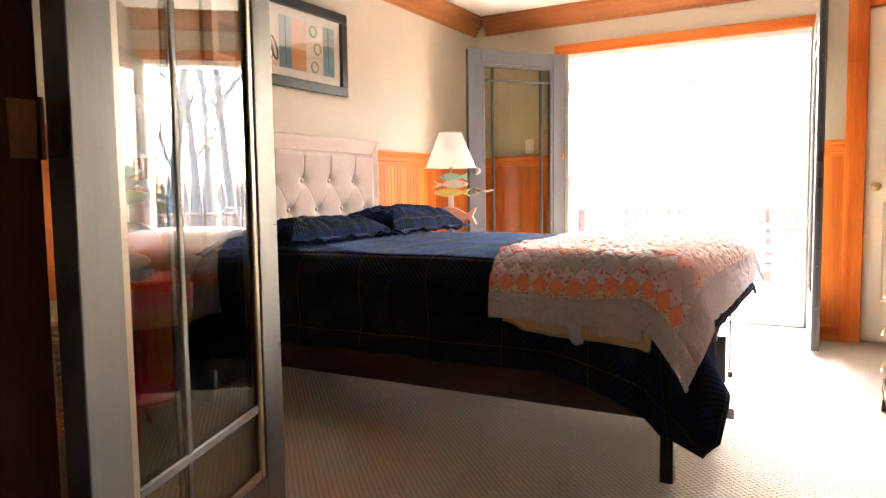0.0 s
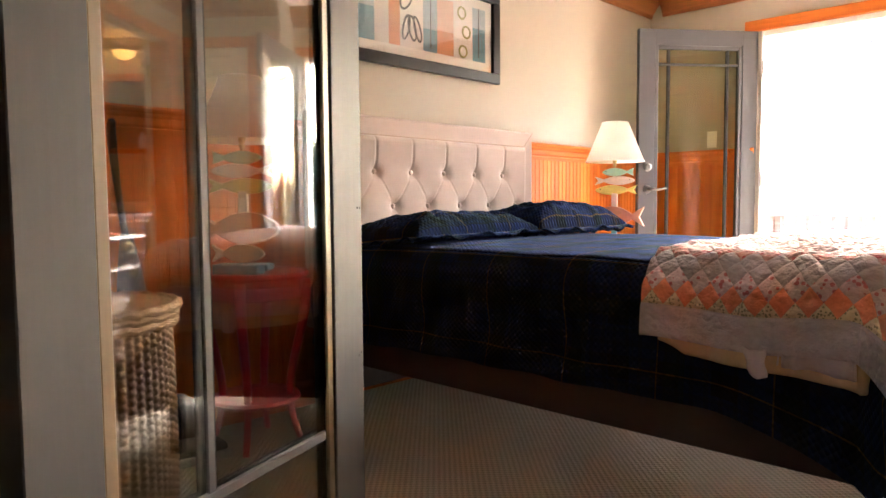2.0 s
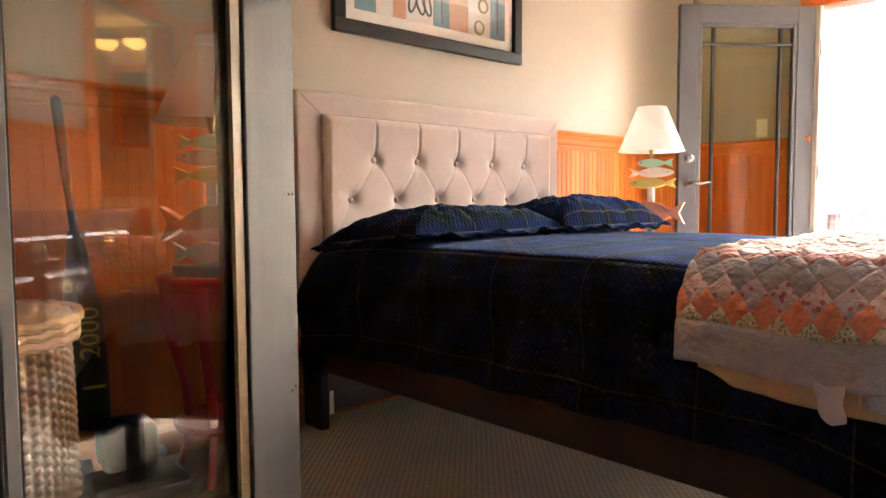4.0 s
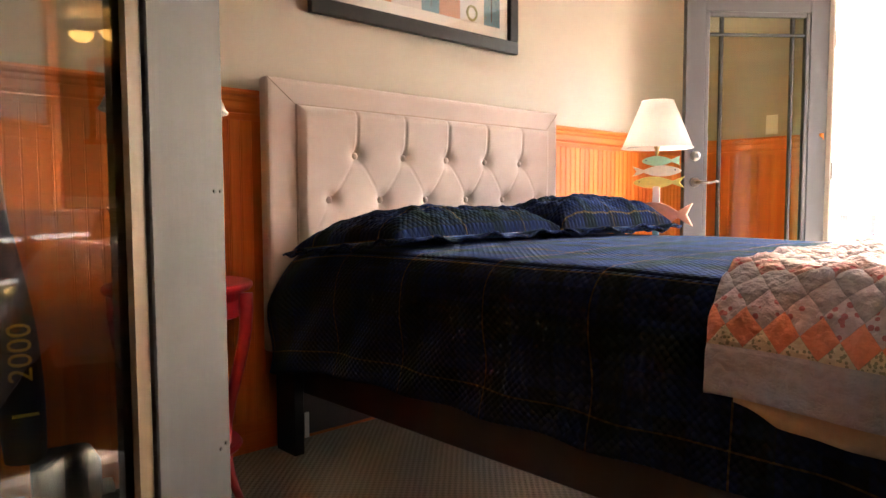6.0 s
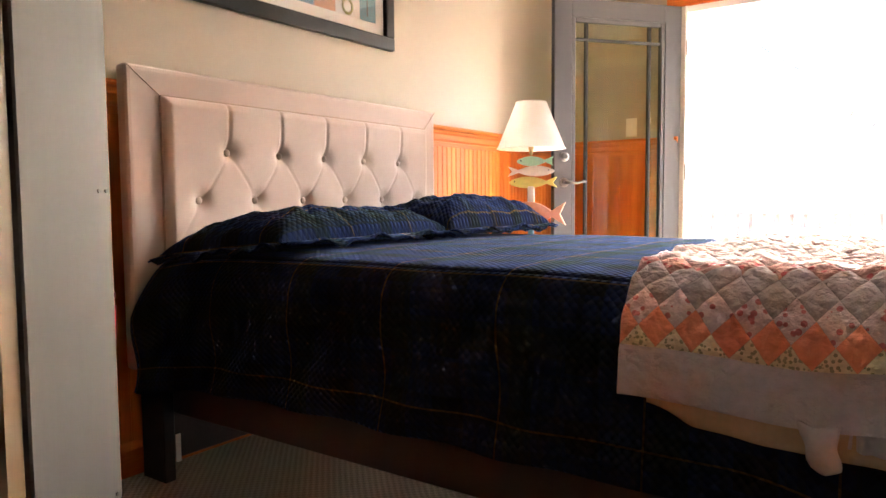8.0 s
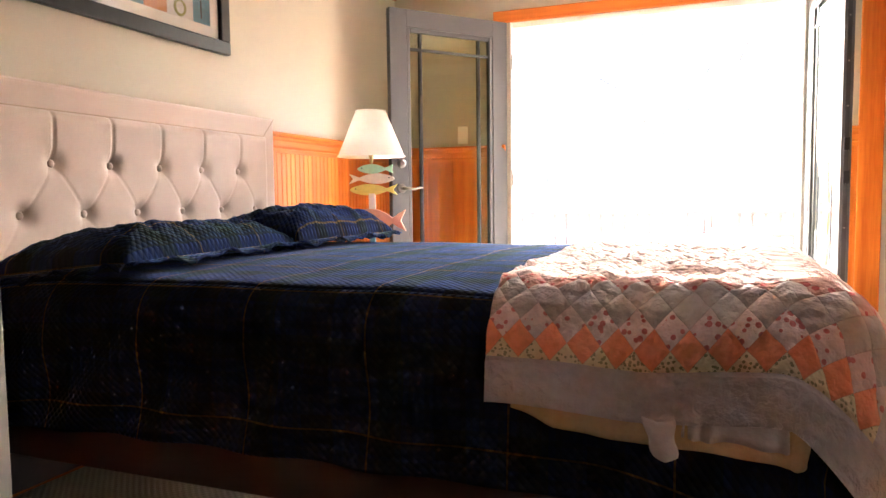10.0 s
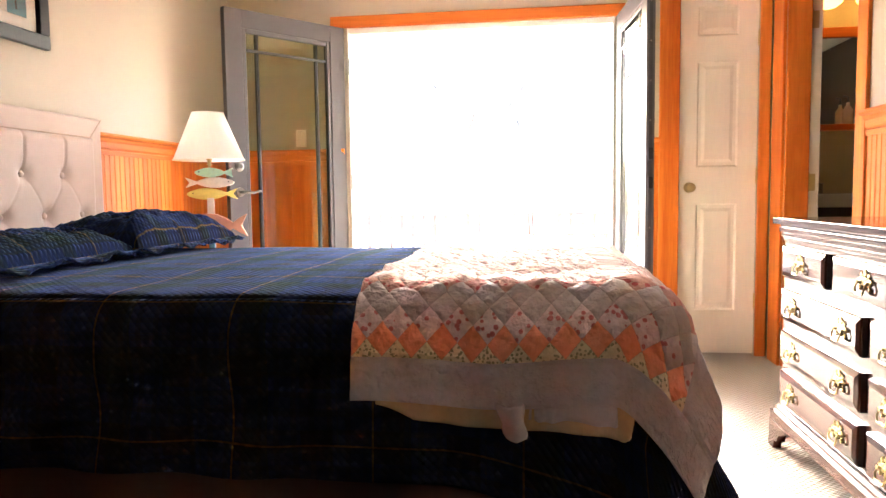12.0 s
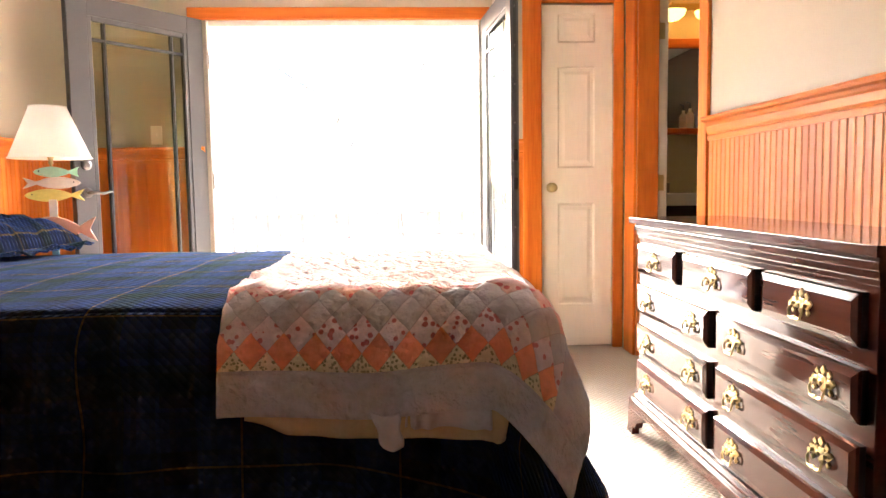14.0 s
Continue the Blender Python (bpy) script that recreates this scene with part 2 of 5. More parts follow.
def carpet_material():
    """Looped beige carpet in rows of small square nubs."""
    m = bpy.data.materials.new("carpet")
    m.use_nodes = True
    nt = m.node_tree
    b = nt.nodes["Principled BSDF"]
    tc = nt.nodes.new("ShaderNodeTexCoord")
    mp = nt.nodes.new("ShaderNodeMapping")
    mp.inputs["Rotation"].default_value = (0, 0, radians(0.6))
    nt.links.new(tc.outputs["Object"], mp.inputs[0])
    sp = nt.nodes.new("ShaderNodeSeparateXYZ")
    nt.links.new(mp.outputs[0], sp.inputs[0])
    vec = tc.outputs["Object"]
    wob = chain(nt, "MULTIPLY", chain(nt, "SUBTRACT", noise_at(nt, vec, 40.0), 0.5), 0.9)
    freq = 2 * math.pi / 0.026
    sx = chain(nt, "SINE", chain(nt, "ADD", chain(nt, "MULTIPLY", sp.outputs[0], freq), wob))
    sy = chain(nt, "SINE", chain(nt, "ADD", chain(nt, "MULTIPLY", sp.outputs[1], freq), wob))
    chk = chain(nt, "MULTIPLY", sx, sy)
    nub = chain(nt, "MULTIPLY_ADD", chk, 0.5, 0.5)
    f = chain(nt, "ADD", chain(nt, "MULTIPLY", nub, 0.55), chain(nt, "MULTIPLY", noise_at(nt, vec, 260.0), 0.45))
    c = blend(nt, f, (0.150, 0.118, 0.086), (0.60, 0.52, 0.415))
    c = blend(nt, chain(nt, "MULTIPLY", noise_at(nt, vec, 2.2), 0.3), c, (0.36, 0.30, 0.225))
    nt.links.new(c, b.inputs["Base Color"])
    b.inputs["Roughness"].default_value, b.inputs["Sheen Weight"].default_value = 0.95, 0.15
    b.inputs["Specular IOR Level"].default_value = 0.2
    bp = nt.nodes.new("ShaderNodeBump")
    bp.inputs["Strength"].default_value, bp.inputs["Distance"].default_value = 1.0, 0.012
    nt.links.new(f, bp.inputs["Height"])
    nt.links.new(bp.outputs[0], b.inputs["Normal"])
    return m


def shade_material(name, color):
    """Thin fabric that lets half of the light through."""
    m = mat(name, color, 0.8, vary=0.03, scale=4, fine=260, bump=0.3, dist=0.001)
    nt = m.node_tree
    tr = nt.nodes.new("ShaderNodeBsdfTranslucent")
    tr.inputs[0].default_value = (*color, 1)
    mx = nt.nodes.new("ShaderNodeMixShader")
    mx.inputs[0].default_value = 0.8
    out = nt.nodes["Material Output"]
    nt.links.new(nt.nodes["Principled BSDF"].outputs[0], mx.inputs[1])
    nt.links.new(tr.outputs[0], mx.inputs[2])
    nt.links.new(mx.outputs[0], out.inputs[0])
    return m


PAINT = mat("wall_paint", (0.42, 0.365, 0.285), 0.6, vary=0.04, scale=1.3, fine=180, bump=0.08, dist=0.002, spec=0.25)
CEIL = mat("ceiling_paint", (0.82, 0.79, 0.72), 0.8, vary=0.03, scale=2, fine=120, bump=0.2)
PINE = wood("stained_pine", (0.40, 0.085, 0.008), (0.60, 0.17, 0.019), "Z")
PINE_Y = wood("stained_pine_along_y", (0.40, 0.085, 0.008), (0.60, 0.17, 0.019), "Y")
PINE_X = wood("stained_pine_along_x", (0.40, 0.085, 0.008), (0.60, 0.17, 0.019), "X")
CROWN_X = wood("crown_wood_x", (0.20, 0.07, 0.02), (0.34, 0.13, 0.04), "X")
CROWN_Y = wood("crown_wood_y", (0.20, 0.07, 0.02), (0.34, 0.13, 0.04), "Y")
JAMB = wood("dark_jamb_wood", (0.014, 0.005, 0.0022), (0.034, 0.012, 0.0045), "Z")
CARPET = carpet_material()
TAUPE = mat("taupe_door_paint", (0.092, 0.089, 0.087), 0.55, vary=0.07, scale=3, fine=40, bump=0.3, dist=0.0015, stretch=(1, 1, 0.08), spec=0.2)
MOLD = mat("worn_door_moulding", (0.20, 0.145, 0.085), 0.4, vary=0.25, scale=8, fine=50, stretch=(1, 1, 0.1))
GREYDOOR = mat("grey_door_paint", (0.085, 0.083, 0.086), 0.5, vary=0.05, scale=3, fine=70, bump=0.1, dist=0.001, spec=0.25)
DARKBAR = mat("dark_muntin", (0.03, 0.03, 0.032), 0.4, vary=0.1)
WHITEDOOR = mat("white_door_paint", (0.74, 0.68, 0.56), 0.4, vary=0.04, scale=4, fine=60, bump=0.12, dist=0.001, stretch=(1, 1, 0.15))
WHITE = mat("white_paint", (0.78, 0.76, 0.72), 0.45, vary=0.05)
GLASS = clear("door_glass", (0.90, 0.91, 0.70))
# tint stands in for the shade of the corner behind the door
ENTRYGLASS = clear("dimming_entry_glass", (0.79, 0.80, 0.78), ior=1.65)
PICGLASS = clear("picture_glass")
# a darker brass than the others, for the entry hinges only
DARKBRASS = mat("dark_brass", (0.13, 0.09, 0.04), 0.45, 1.0, vary=0.3, fine=90, bump=0.1)
BRASS = mat("brass", (0.50, 0.38, 0.18), 0.3, 1.0, vary=0.1, fine=90, bump=0.05)
OLDBRASS = mat("tarnished_brass", (0.42, 0.31, 0.12), 0.35, 1.0, vary=0.25, fine=90, bump=0.1)
NICKEL = mat("satin_nickel", (0.20, 0.19, 0.18), 0.32, 1.0, vary=0.06, bump=0.03)
BLACKMETAL = mat("black_metal", (0.02, 0.02, 0.022), 0.4, 0.6, vary=0.1)
PLAID = plaid_material()
PATCH = patchwork_material()
LINING = mat("cream_lining_cloth", (0.46, 0.35, 0.245), 0.9, vary=0.08, scale=8, fine=120, bump=0.4)
BORDER = mat("grey_border_cloth", (0.45, 0.44, 0.52), 0.9, vary=0.08, scale=8, fine=120, bump=0.4)
LINEN = mat("beige_linen", (0.43, 0.335, 0.28), 0.85, vary=0.07, scale=5, fine=220, bump=0.5, dist=0.0015, stretch=(1, 1, 2.5), sheen=0.2)
LINENDARK = mat("linen_seam", (0.33, 0.24, 0.19), 0.9, vary=0.1)
BEDRAIL = mat("dark_bed_rail", (0.026, 0.014, 0.011), 0.6, vary=0.2)
MAHOG = wood("mahogany", (0.024, 0.0065, 0.004), (0.064, 0.018, 0.010), "Y", rough=0.10, coat=0.0, scale=5, spec=0.25)
# darker mahogany for drawer sides, shade of the gaps put into the colour
MAHOGDARK = mat("drawer_gap_shade", (0.016, 0.007, 0.005), 0.35, vary=0.2, coat=0.4)
SHADE = shade_material("cream_lampshade", (0.90, 0.88, 0.85))
RED = mat("red_table_paint", (0.50, 0.012, 0.025), 0.35, vary=0.12, scale=5, fine=60, coat=0.2)
FISHGREEN = mat("mint_fish_paint", (0.38, 0.66, 0.50), 0.6, vary=0.12, scale=18)
FISHWHITE = mat("white_fish_paint", (0.74, 0.68, 0.62), 0.6, vary=0.12, scale=18)
FISHYELLOW = mat("yellow_fish_paint", (0.66, 0.58, 0.16), 0.6, vary=0.15, scale=18)
FISHPINK = mat("rosy_fish_paint", (0.52, 0.27, 0.19), 0.6, vary=0.15, scale=18)
BLUEBLOCK = mat("blue_block_paint", (0.15, 0.34, 0.42), 0.6, vary=0.15)
SEAGRASS = mat("seagrass", (0.235, 0.13, 0.058), 0.7, vary=0.45, scale=30, fine=160, bump=0.6)
SEALID = mat("seagrass_lid", (0.32, 0.17, 0.065), 0.6, vary=0.4, scale=26, fine=160, bump=0.6)
VACBLACK = mat("black_vacuum_cloth", (0.016, 0.017, 0.02), 0.6, vary=0.2)
VACDARK = mat("dark_vacuum_plastic", (0.03, 0.033, 0.037), 0.6, vary=0.15, spec=0.25)
VACGREY = mat("grey_vacuum_plastic", (0.28, 0.27, 0.26), 0.35, vary=0.1)
YELLOW = mat("yellow_print", (0.62, 0.45, 0.05), 0.6, vary=0.1)
FRAMEBLACK = mat("dark_picture_frame", (0.010, 0.009, 0.010), 0.36, vary=0.15, spec=0.24)
PATIO = mat("pale_patio_metal", (0.30, 0.285, 0.27), 0.5, vary=0.1)
MATBOARD = mat("cream_mat_board", (0.80, 0.76, 0.68), 0.85, vary=0.02)
ARTWHITE = mat("art_paper_white", (0.68, 0.64, 0.57), 0.9, vary=0.08, scale=12)
ARTTEAL = mat("art_teal", (0.13, 0.28, 0.33), 0.9, vary=0.22, scale=14)
ARTORANGE = mat("art_orange", (0.60, 0.27, 0.12), 0.9, vary=0.15, scale=14)
ARTPEACH = mat("art_pale_peach", (0.72, 0.50, 0.36), 0.9, vary=0.1, scale=14)
ARTBLUE = mat("art_pale_blue", (0.40, 0.49, 0.51), 0.9, vary=0.2, scale=14)
ARTGREEN = mat("art_olive_ring", (0.38, 0.37, 0.14), 0.9, vary=0.2)
ARTBLACK = mat("art_black_line", (0.06, 0.055, 0.05), 0.9, vary=0.2)
DECKWOOD = wood("weathered_deck", (0.22, 0.19, 0.165), (0.34, 0.30, 0.26), "X", rough=0.8, coat=0)
RAILWOOD = wood("deck_rail_wood", (0.125, 0.085, 0.07), (0.19, 0.135, 0.11), "X", rough=0.7, coat=0)
BARK = mat("grey_bark", (0.16, 0.145, 0.13), 0.9, vary=0.4, scale=5, fine=30, bump=0.8, stretch=(1, 1, 0.2))
NEEDLE = mat("evergreen_needles", (0.07, 0.095, 0.055), 0.8, vary=0.4, scale=2)
GROUND = mat("leaf_litter_ground", (0.21, 0.16, 0.10), 0.95, vary=0.35, scale=0.6, fine=8, bump=0.6, dist=0.05)
PORCELAIN = mat("white_porcelain", (0.78, 0.77, 0.74), 0.12, vary=0.02)
BATHWALL = mat("olive_bath_wall", (0.52, 0.46, 0.30), 0.6, vary=0.05)
VANITY = mat("dark_vanity", (0.02, 0.014, 0.01), 0.4, vary=0.2)
BOWL = glow("lit_glass_bowl", (1.0, 0.52, 0.11), 0.11)
MIRROR = mat("mirror", (0.85, 0.86, 0.85), 0.02, 1.0, vary=0.0, bump=0)
PLATE = mat("ivory_switch_plate", (0.75, 0.71, 0.62), 0.4, vary=0.03)
# dark colour chosen to cut bounced light near the entry
HALL = mat("bounce_cutting_paint", (0.12, 0.09, 0.065), 0.7, vary=0.06)


# ---- mesh helpers ----
def part(name, bm, material, parent=None, label="", smooth=False):
    me = bpy.data.meshes.new(name)
    if smooth:
        for f in bm.faces:
            f.smooth = True
    bm.to_mesh(me)
    bm.free()
    for mm in (material if isinstance(material, (list, tuple)) else [material]):
        me.materials.append(mm)
    ob = new(name, me)
    if parent is not None:
        ob.parent = parent
    if label:
        ob["label"] = label
    return ob


def thing(name, label, category, group="", kind="", at=(0, 0, 0), turn=0.0):
    ob = new(name)
    ob.matrix_world = pose(*at, 0, 0, turn)
    return tagged(ob, label, category, group, kind)


def box(bm, x0, x1, y0, y1, z0, z1, bevel=0.0, segments=1):
    vs = [bm.verts.new((x, y, z)) for x in (x0, x1) for y in (y0, y1) for z in (z0, z1)]
    quads = ((0, 1, 3, 2), (4, 6, 7, 5), (0, 4, 5, 1), (2, 3, 7, 6), (0, 2, 6, 4), (1, 5, 7, 3))
    fs = [bm.faces.new([vs[i] for i in q]) for q in quads]
    if bevel:
        es = list({e for f in fs for e in f.edges})
        bmesh.ops.bevel(bm, geom=es, offset=bevel, segments=segments, affect="EDGES", profile=0.6)
    return bm


def boxes(*rows, bevel=0.0, segments=1):
    bm = bmesh.new()
    for r in rows:
        box(bm, *r, bevel=bevel, segments=segments)
    return bm


def tube(bm, points, radii, sides=10, cap=True):
    """A round bar along points, with a radius at each."""
    pts = [Vector(p) for p in points]
    rings = []
    prev = None
    for i, p in enumerate(pts):
        d = (pts[min(i + 1, len(pts) - 1)] - pts[max(i - 1, 0)]).normalized()
        ref = prev if prev is not None else (Vector((0, 0, 1)) if abs(d.z) < 0.9 else Vector((1, 0, 0)))
        a = d.cross(ref).normalized()
        b = a.cross(d).normalized()
        prev = b
        r = radii[i] if isinstance(radii, (list, tuple)) else radii
        rings.append([bm.verts.new(p + r * (math.cos(2 * math.pi * k / sides) * a + math.sin(2 * math.pi * k / sides) * b)) for k in range(sides)])
    for r0, r1 in zip(rings, rings[1:]):
        for k in range(sides):
            bm.faces.new((r0[k], r0[(k + 1) % sides], r1[(k + 1) % sides], r1[k]))
    if cap:
        bm.faces.new(rings[0][::-1])
        bm.faces.new(rings[-1])
    return bm


def lathe(bm, profile, sides=32, cx=0, cy=0, cap=True):
    """A turned shape: profile of (radius, z)."""
    rings = [[bm.verts.new((cx + r * math.cos(2 * math.pi * k / sides), cy + r * math.sin(2 * math.pi * k / sides), z)) for k in range(sides)] for r, z in profile]
    for r0, r1 in zip(rings, rings[1:]):
        for k in range(sides):
            bm.faces.new((r0[k], r0[(k + 1) % sides], r1[(k + 1) % sides], r1[k]))
    if cap:
        bm.faces.new(rings[0][::-1])
        bm.faces.new(rings[-1])
    return bm


def extrude_profile(bm, profile, along, start, end):
    """Sweep a closed 2D profile (a, z) along an axis; along 'x' puts a on y, along 'y' puts a on x."""
    def place(s, a, z):
        return (s, a, z) if along == "x" else (a, s, z)
    r0 = [bm.verts.new(place(start, a, z)) for a, z in profile]
    r1 = [bm.verts.new(place(end, a, z)) for a, z in profile]
    n = len(profile)
    for k in range(n):
        bm.faces.new((r0[k], r0[(k + 1) % n], r1[(k + 1) % n], r1[k]))
    bm.faces.new(r0[::-1])
    bm.faces.new(r1)
    bmesh.ops.recalc_face_normals(bm, faces=bm.faces)
    return bm


def sheet(bm, nu, nv, fn, uvfn=None):
    """A grid of nu x nv cells with places from fn(s, t), s and t from 0 to 1."""
    uvl = bm.loops.layers.uv.verify() if uvfn else None
    g = [[bm.verts.new(fn(i / nu, j / nv)) for j in range(nv + 1)] for i in range(nu + 1)]
    for i in range(nu):
        for j in range(nv):
            ids = ((i, j), (i + 1, j), (i + 1, j + 1), (i, j + 1))
            f = bm.faces.new([g[a][b] for a, b in ids])
            f.smooth = True
            if uvfn:
                for loop, (a, b) in zip(f.loops, ids):
                    loop[uvl].uv = uvfn(a / nu, b / nv)
    return bm


def thicken(ob, t, offset=-1.0):
    m = ob.modifiers.new("thickness", "SOLIDIFY")
    m.thickness, m.offset = t, offset
    return ob


# ---- the room's shell ----
ZC = 2.42          # ceiling
XR = 3.36          # right wall
YD = 5.45          # deck wall
YN = 0.64          # near wall, room side


def structure(name, bm, material, label):
    return tagged(part(name, bm, material), label, "structure", kind="structure")


structure("floor", boxes((-0.14, 5.2, -2.6, 6.45, -0.12, 0.0)), CARPET, "beige looped carpet in rows of small nubs")
structure("ceiling", boxes((-0.14, 5.2, -2.6, 6.45, ZC, ZC + 0.12)), CEIL, "plain cream painted ceiling")
structure("wall_left", boxes((-0.14, 0.0, -2.6, YD + 0.16, 0.0, ZC)), PAINT, "beige painted wall above stained wainscot")
structure("wall_deck", boxes((0.0, 0.82, YD, YD + 0.16, 0, ZC), (2.535, 2.62, YD, YD + 0.16, 0, ZC), (0.82, 2.535, YD, YD + 0.16, 2.05, ZC)), PAINT,
          "beige painted wall with a wide opening to the deck")
structure("wall_closet", boxes((2.62, 2.86, 5.075, YD + 0.16, 0, ZC), (3.292, XR, 5.075, YD + 0.16, 0, ZC), (2.86, 3.292, 5.075, YD + 0.16, 2.06, ZC), (2.86, 3.292, 5.2, YD + 0.16, 0, 2.06)), PAINT,
          "beige painted closet wall round a narrow door")
structure("wall_right", boxes((XR, XR + 0.12, -2.6, 3.96, 0, ZC), (XR, XR + 0.12, 4.84, 6.45, 0, ZC), (XR, XR + 0.12, 3.96, 4.84, 2.05, ZC)), PAINT,
          "beige painted wall above wainscot with a bathroom doorway")
# near wall and added hall walls are dark to dim the near corner
structure("wall_near", boxes((0.0, 1.632, YN - 0.13, YN, 0, ZC), (3.26, XR, YN - 0.13, YN, 0, ZC), (1.632, 3.26, YN - 0.13, YN, 2.06, ZC)), HALL,
          "wall with a wide entry doorway, made dark to cut bounced light")
structure("wall_hall", boxes((0.0, 5.2, -2.6, -2.48, 0, ZC), (5.08, 5.2, -2.48, 6.45, 0, ZC)), HALL, "unseen added hall wall, dark to cut bounced light")
structure("wall_bathroom", boxes((XR + 0.12, 5.08, 6.25, 6.37, 0, ZC), (XR + 0.12, 5.08, 3.2, 3.32, 0, ZC)), BATHWALL, "olive painted bathroom wall")


def crown(name, along, start, end, wall, sign):
    prof = [(0.0, 2.275), (0.012, 2.275), (0.016, 2.30), (0.03, 2.315), (0.05, 2.345), (0.078, 2.375), (0.088, 2.40), (0.10, 2.402), (0.10, ZC), (0.0, ZC)]
    bm = extrude_profile(bmesh.new(), [(wall + sign * a, z) for a, z in prof], along, start, end)
    structure(name, bm, CROWN_X if along == "x" else CROWN_Y, "dark stained wooden crown moulding")


crown("trim_crown_left", "y", YN, YD, 0.0, 1)
crown("trim_crown_deck", "x", 0.10, 2.62, YD, -1)
crown("trim_crown_closet", "x", 2.62, XR - 0.10, 5.075, -1)
crown("trim_crown_right", "y", YN, 5.075, XR, -1)
crown("trim_crown_near", "x", 0.10, XR - 0.10, YN, 1)

RAIL = [(0.0, 1.165), (0.014, 1.165), (0.016, 1.185), (0.012, 1.19), (0.018, 1.20), (0.02, 1.225), (0.026, 1.232), (0.03, 1.242), (0.042, 1.248), (0.046, 1.256), (0.042, 1.266), (0.0, 1.268)]
BASE = [(0.0, 0.0), (0.02, 0.0), (0.02, 0.085), (0.014, 0.10), (0.008, 0.112), (0.0, 0.112)]


def wainscot(name, along, start, end, wall, sign, pitch=0.057):
    """Tongue-and-groove boards between a base board and a moulded rail."""
    root = thing(name, "orange stained pine beadboard wainscot with moulded rail", "wainscot", kind="structure")
    long_mat = PINE_Y if along == "y" else PINE_X
    part("rail", extrude_profile(bmesh.new(), [(wall + sign * a, z) for a, z in RAIL], along, start, end), long_mat, root)
    part("baseboard", extrude_profile(bmesh.new(), [(wall + sign * a, z) for a, z in BASE], along, start, end), long_mat, root)
    n = max(1, round((end - start) / pitch))
    w = (end - start) / n
    prof = [(0.0, 0.0), (0.0, 0.0075), (0.0015, 0.009), (w - 0.008, 0.009), (w - 0.0068, 0.0072), (w - 0.0045, 0.0088), (w - 0.002, 0.0076), (w, 0.0075), (w, 0.0)]
    bm = bmesh.new()
    lo = [bm.verts.new((a, d * sign, 0.11) if along == "x" else (d * sign, a, 0.11)) for a, d in prof]
    hi = [bm.verts.new((a, d * sign, 1.168) if along == "x" else (d * sign, a, 1.168)) for a, d in prof]
    for k in range(len(prof) - 1):
        bm.faces.new((lo[k], lo[k + 1], hi[k + 1], hi[k]))
    bmesh.ops.recalc_face_normals(bm, faces=bm.faces)
    first = part("board", bm, PINE, root)
    for k in range(n):
        ob = first if k == 0 else new("board", first.data)
        ob.parent = root
        ob.location = (start + k * w, wall, 0) if along == "x" else (wall, start + k * w, 0)
    return root


def glazed_leaf(name, label, hinge, toward, width, height, stile, material, mold, muntins_v, muntins_h, thick=0.044, side=1, z0=0.012, bottom=0.24, top=0.115, mun=0.022, mun_mat=None, panes=(-0.0015,), glass=None):
    """A glazed door leaf: its local x runs from the hinge to the free edge, its visible face at y = 0 and its back at y = side * thick."""
    d = Vector((toward[0] - hinge[0], toward[1] - hinge[1]))
    root = thing(name, label, "door", kind="structure", at=(hinge[0], hinge[1], z0), turn=math.degrees(math.atan2(d.y, d.x)))
    y0, y1 = sorted((0.0, side * thick))
    part("stile", boxes((0, stile, y0, y1, 0, height), bevel=0.002), material, root)
    part("stile", boxes((width - stile, width, y0, y1, 0, height), bevel=0.002), material, root)
    part("bottom_rail", boxes((stile, width - stile, y0, y1, 0, bottom), bevel=0.002), material, root)
    part("top_rail", boxes((stile, width - stile, y0, y1, height - top, height), bevel=0.002), material, root)
    m = 0.026
    gx0, gx1, gz0, gz1 = stile, width - stile, bottom, height - top
    ym = (y0 + y1) / 2
    for ya, yb in ((y0 + 0.004, ym - 0.009), (ym + 0.009, y1 - 0.004)):
        for xa, xb, za, zb in ((gx0, gx0 + m, gz0, gz1), (gx1 - m, gx1, gz0, gz1), (gx0 + m, gx1 - m, gz0, gz0 + m), (gx0 + m, gx1 - m, gz1 - m, gz1)):
            part("glazing_bead", boxes((xa, xb, ya, yb, za, zb), bevel=0.004), mold, root)
    for dy in panes:
        pane = part("pane", boxes((gx0 + 0.004, gx1 - 0.004, ym + dy, ym + dy + 0.003, gz0 + 0.004, gz1 - 0.004)), glass or GLASS, root, "clear glass pane")
        pane.visible_shadow = False
    for x in muntins_v:
        for ya, yb in ((y0 + 0.008, ym - 0.009), (ym + 0.009, y1 - 0.008)):
            part("muntin", boxes((x - mun / 2, x + mun / 2, ya, yb, gz0 + m, gz1 - m), bevel=0.004), mun_mat or material, root)
    for z in muntins_h:
        for ya, yb in ((y0 + 0.007, ym - 0.009), (ym + 0.009, y1 - 0.007)):
            part("muntin", boxes((gx0 + m, gx1 - m, ya, yb, z - mun / 2, z + mun / 2), bevel=0.004), mun_mat or material, root)
    return root


# entry door, standing open into the room
entry = glazed_leaf("door_entry", "open taupe painted glazed entry door with brass hinges", (1.720, 0.673), (1.443, 1.416), 0.794, 2.02, 0.114, TAUPE, MOLD, [0.322], [0.425], side=1, bottom=0.24, panes=(-0.0085, 0.0055), glass=ENTRYGLASS)
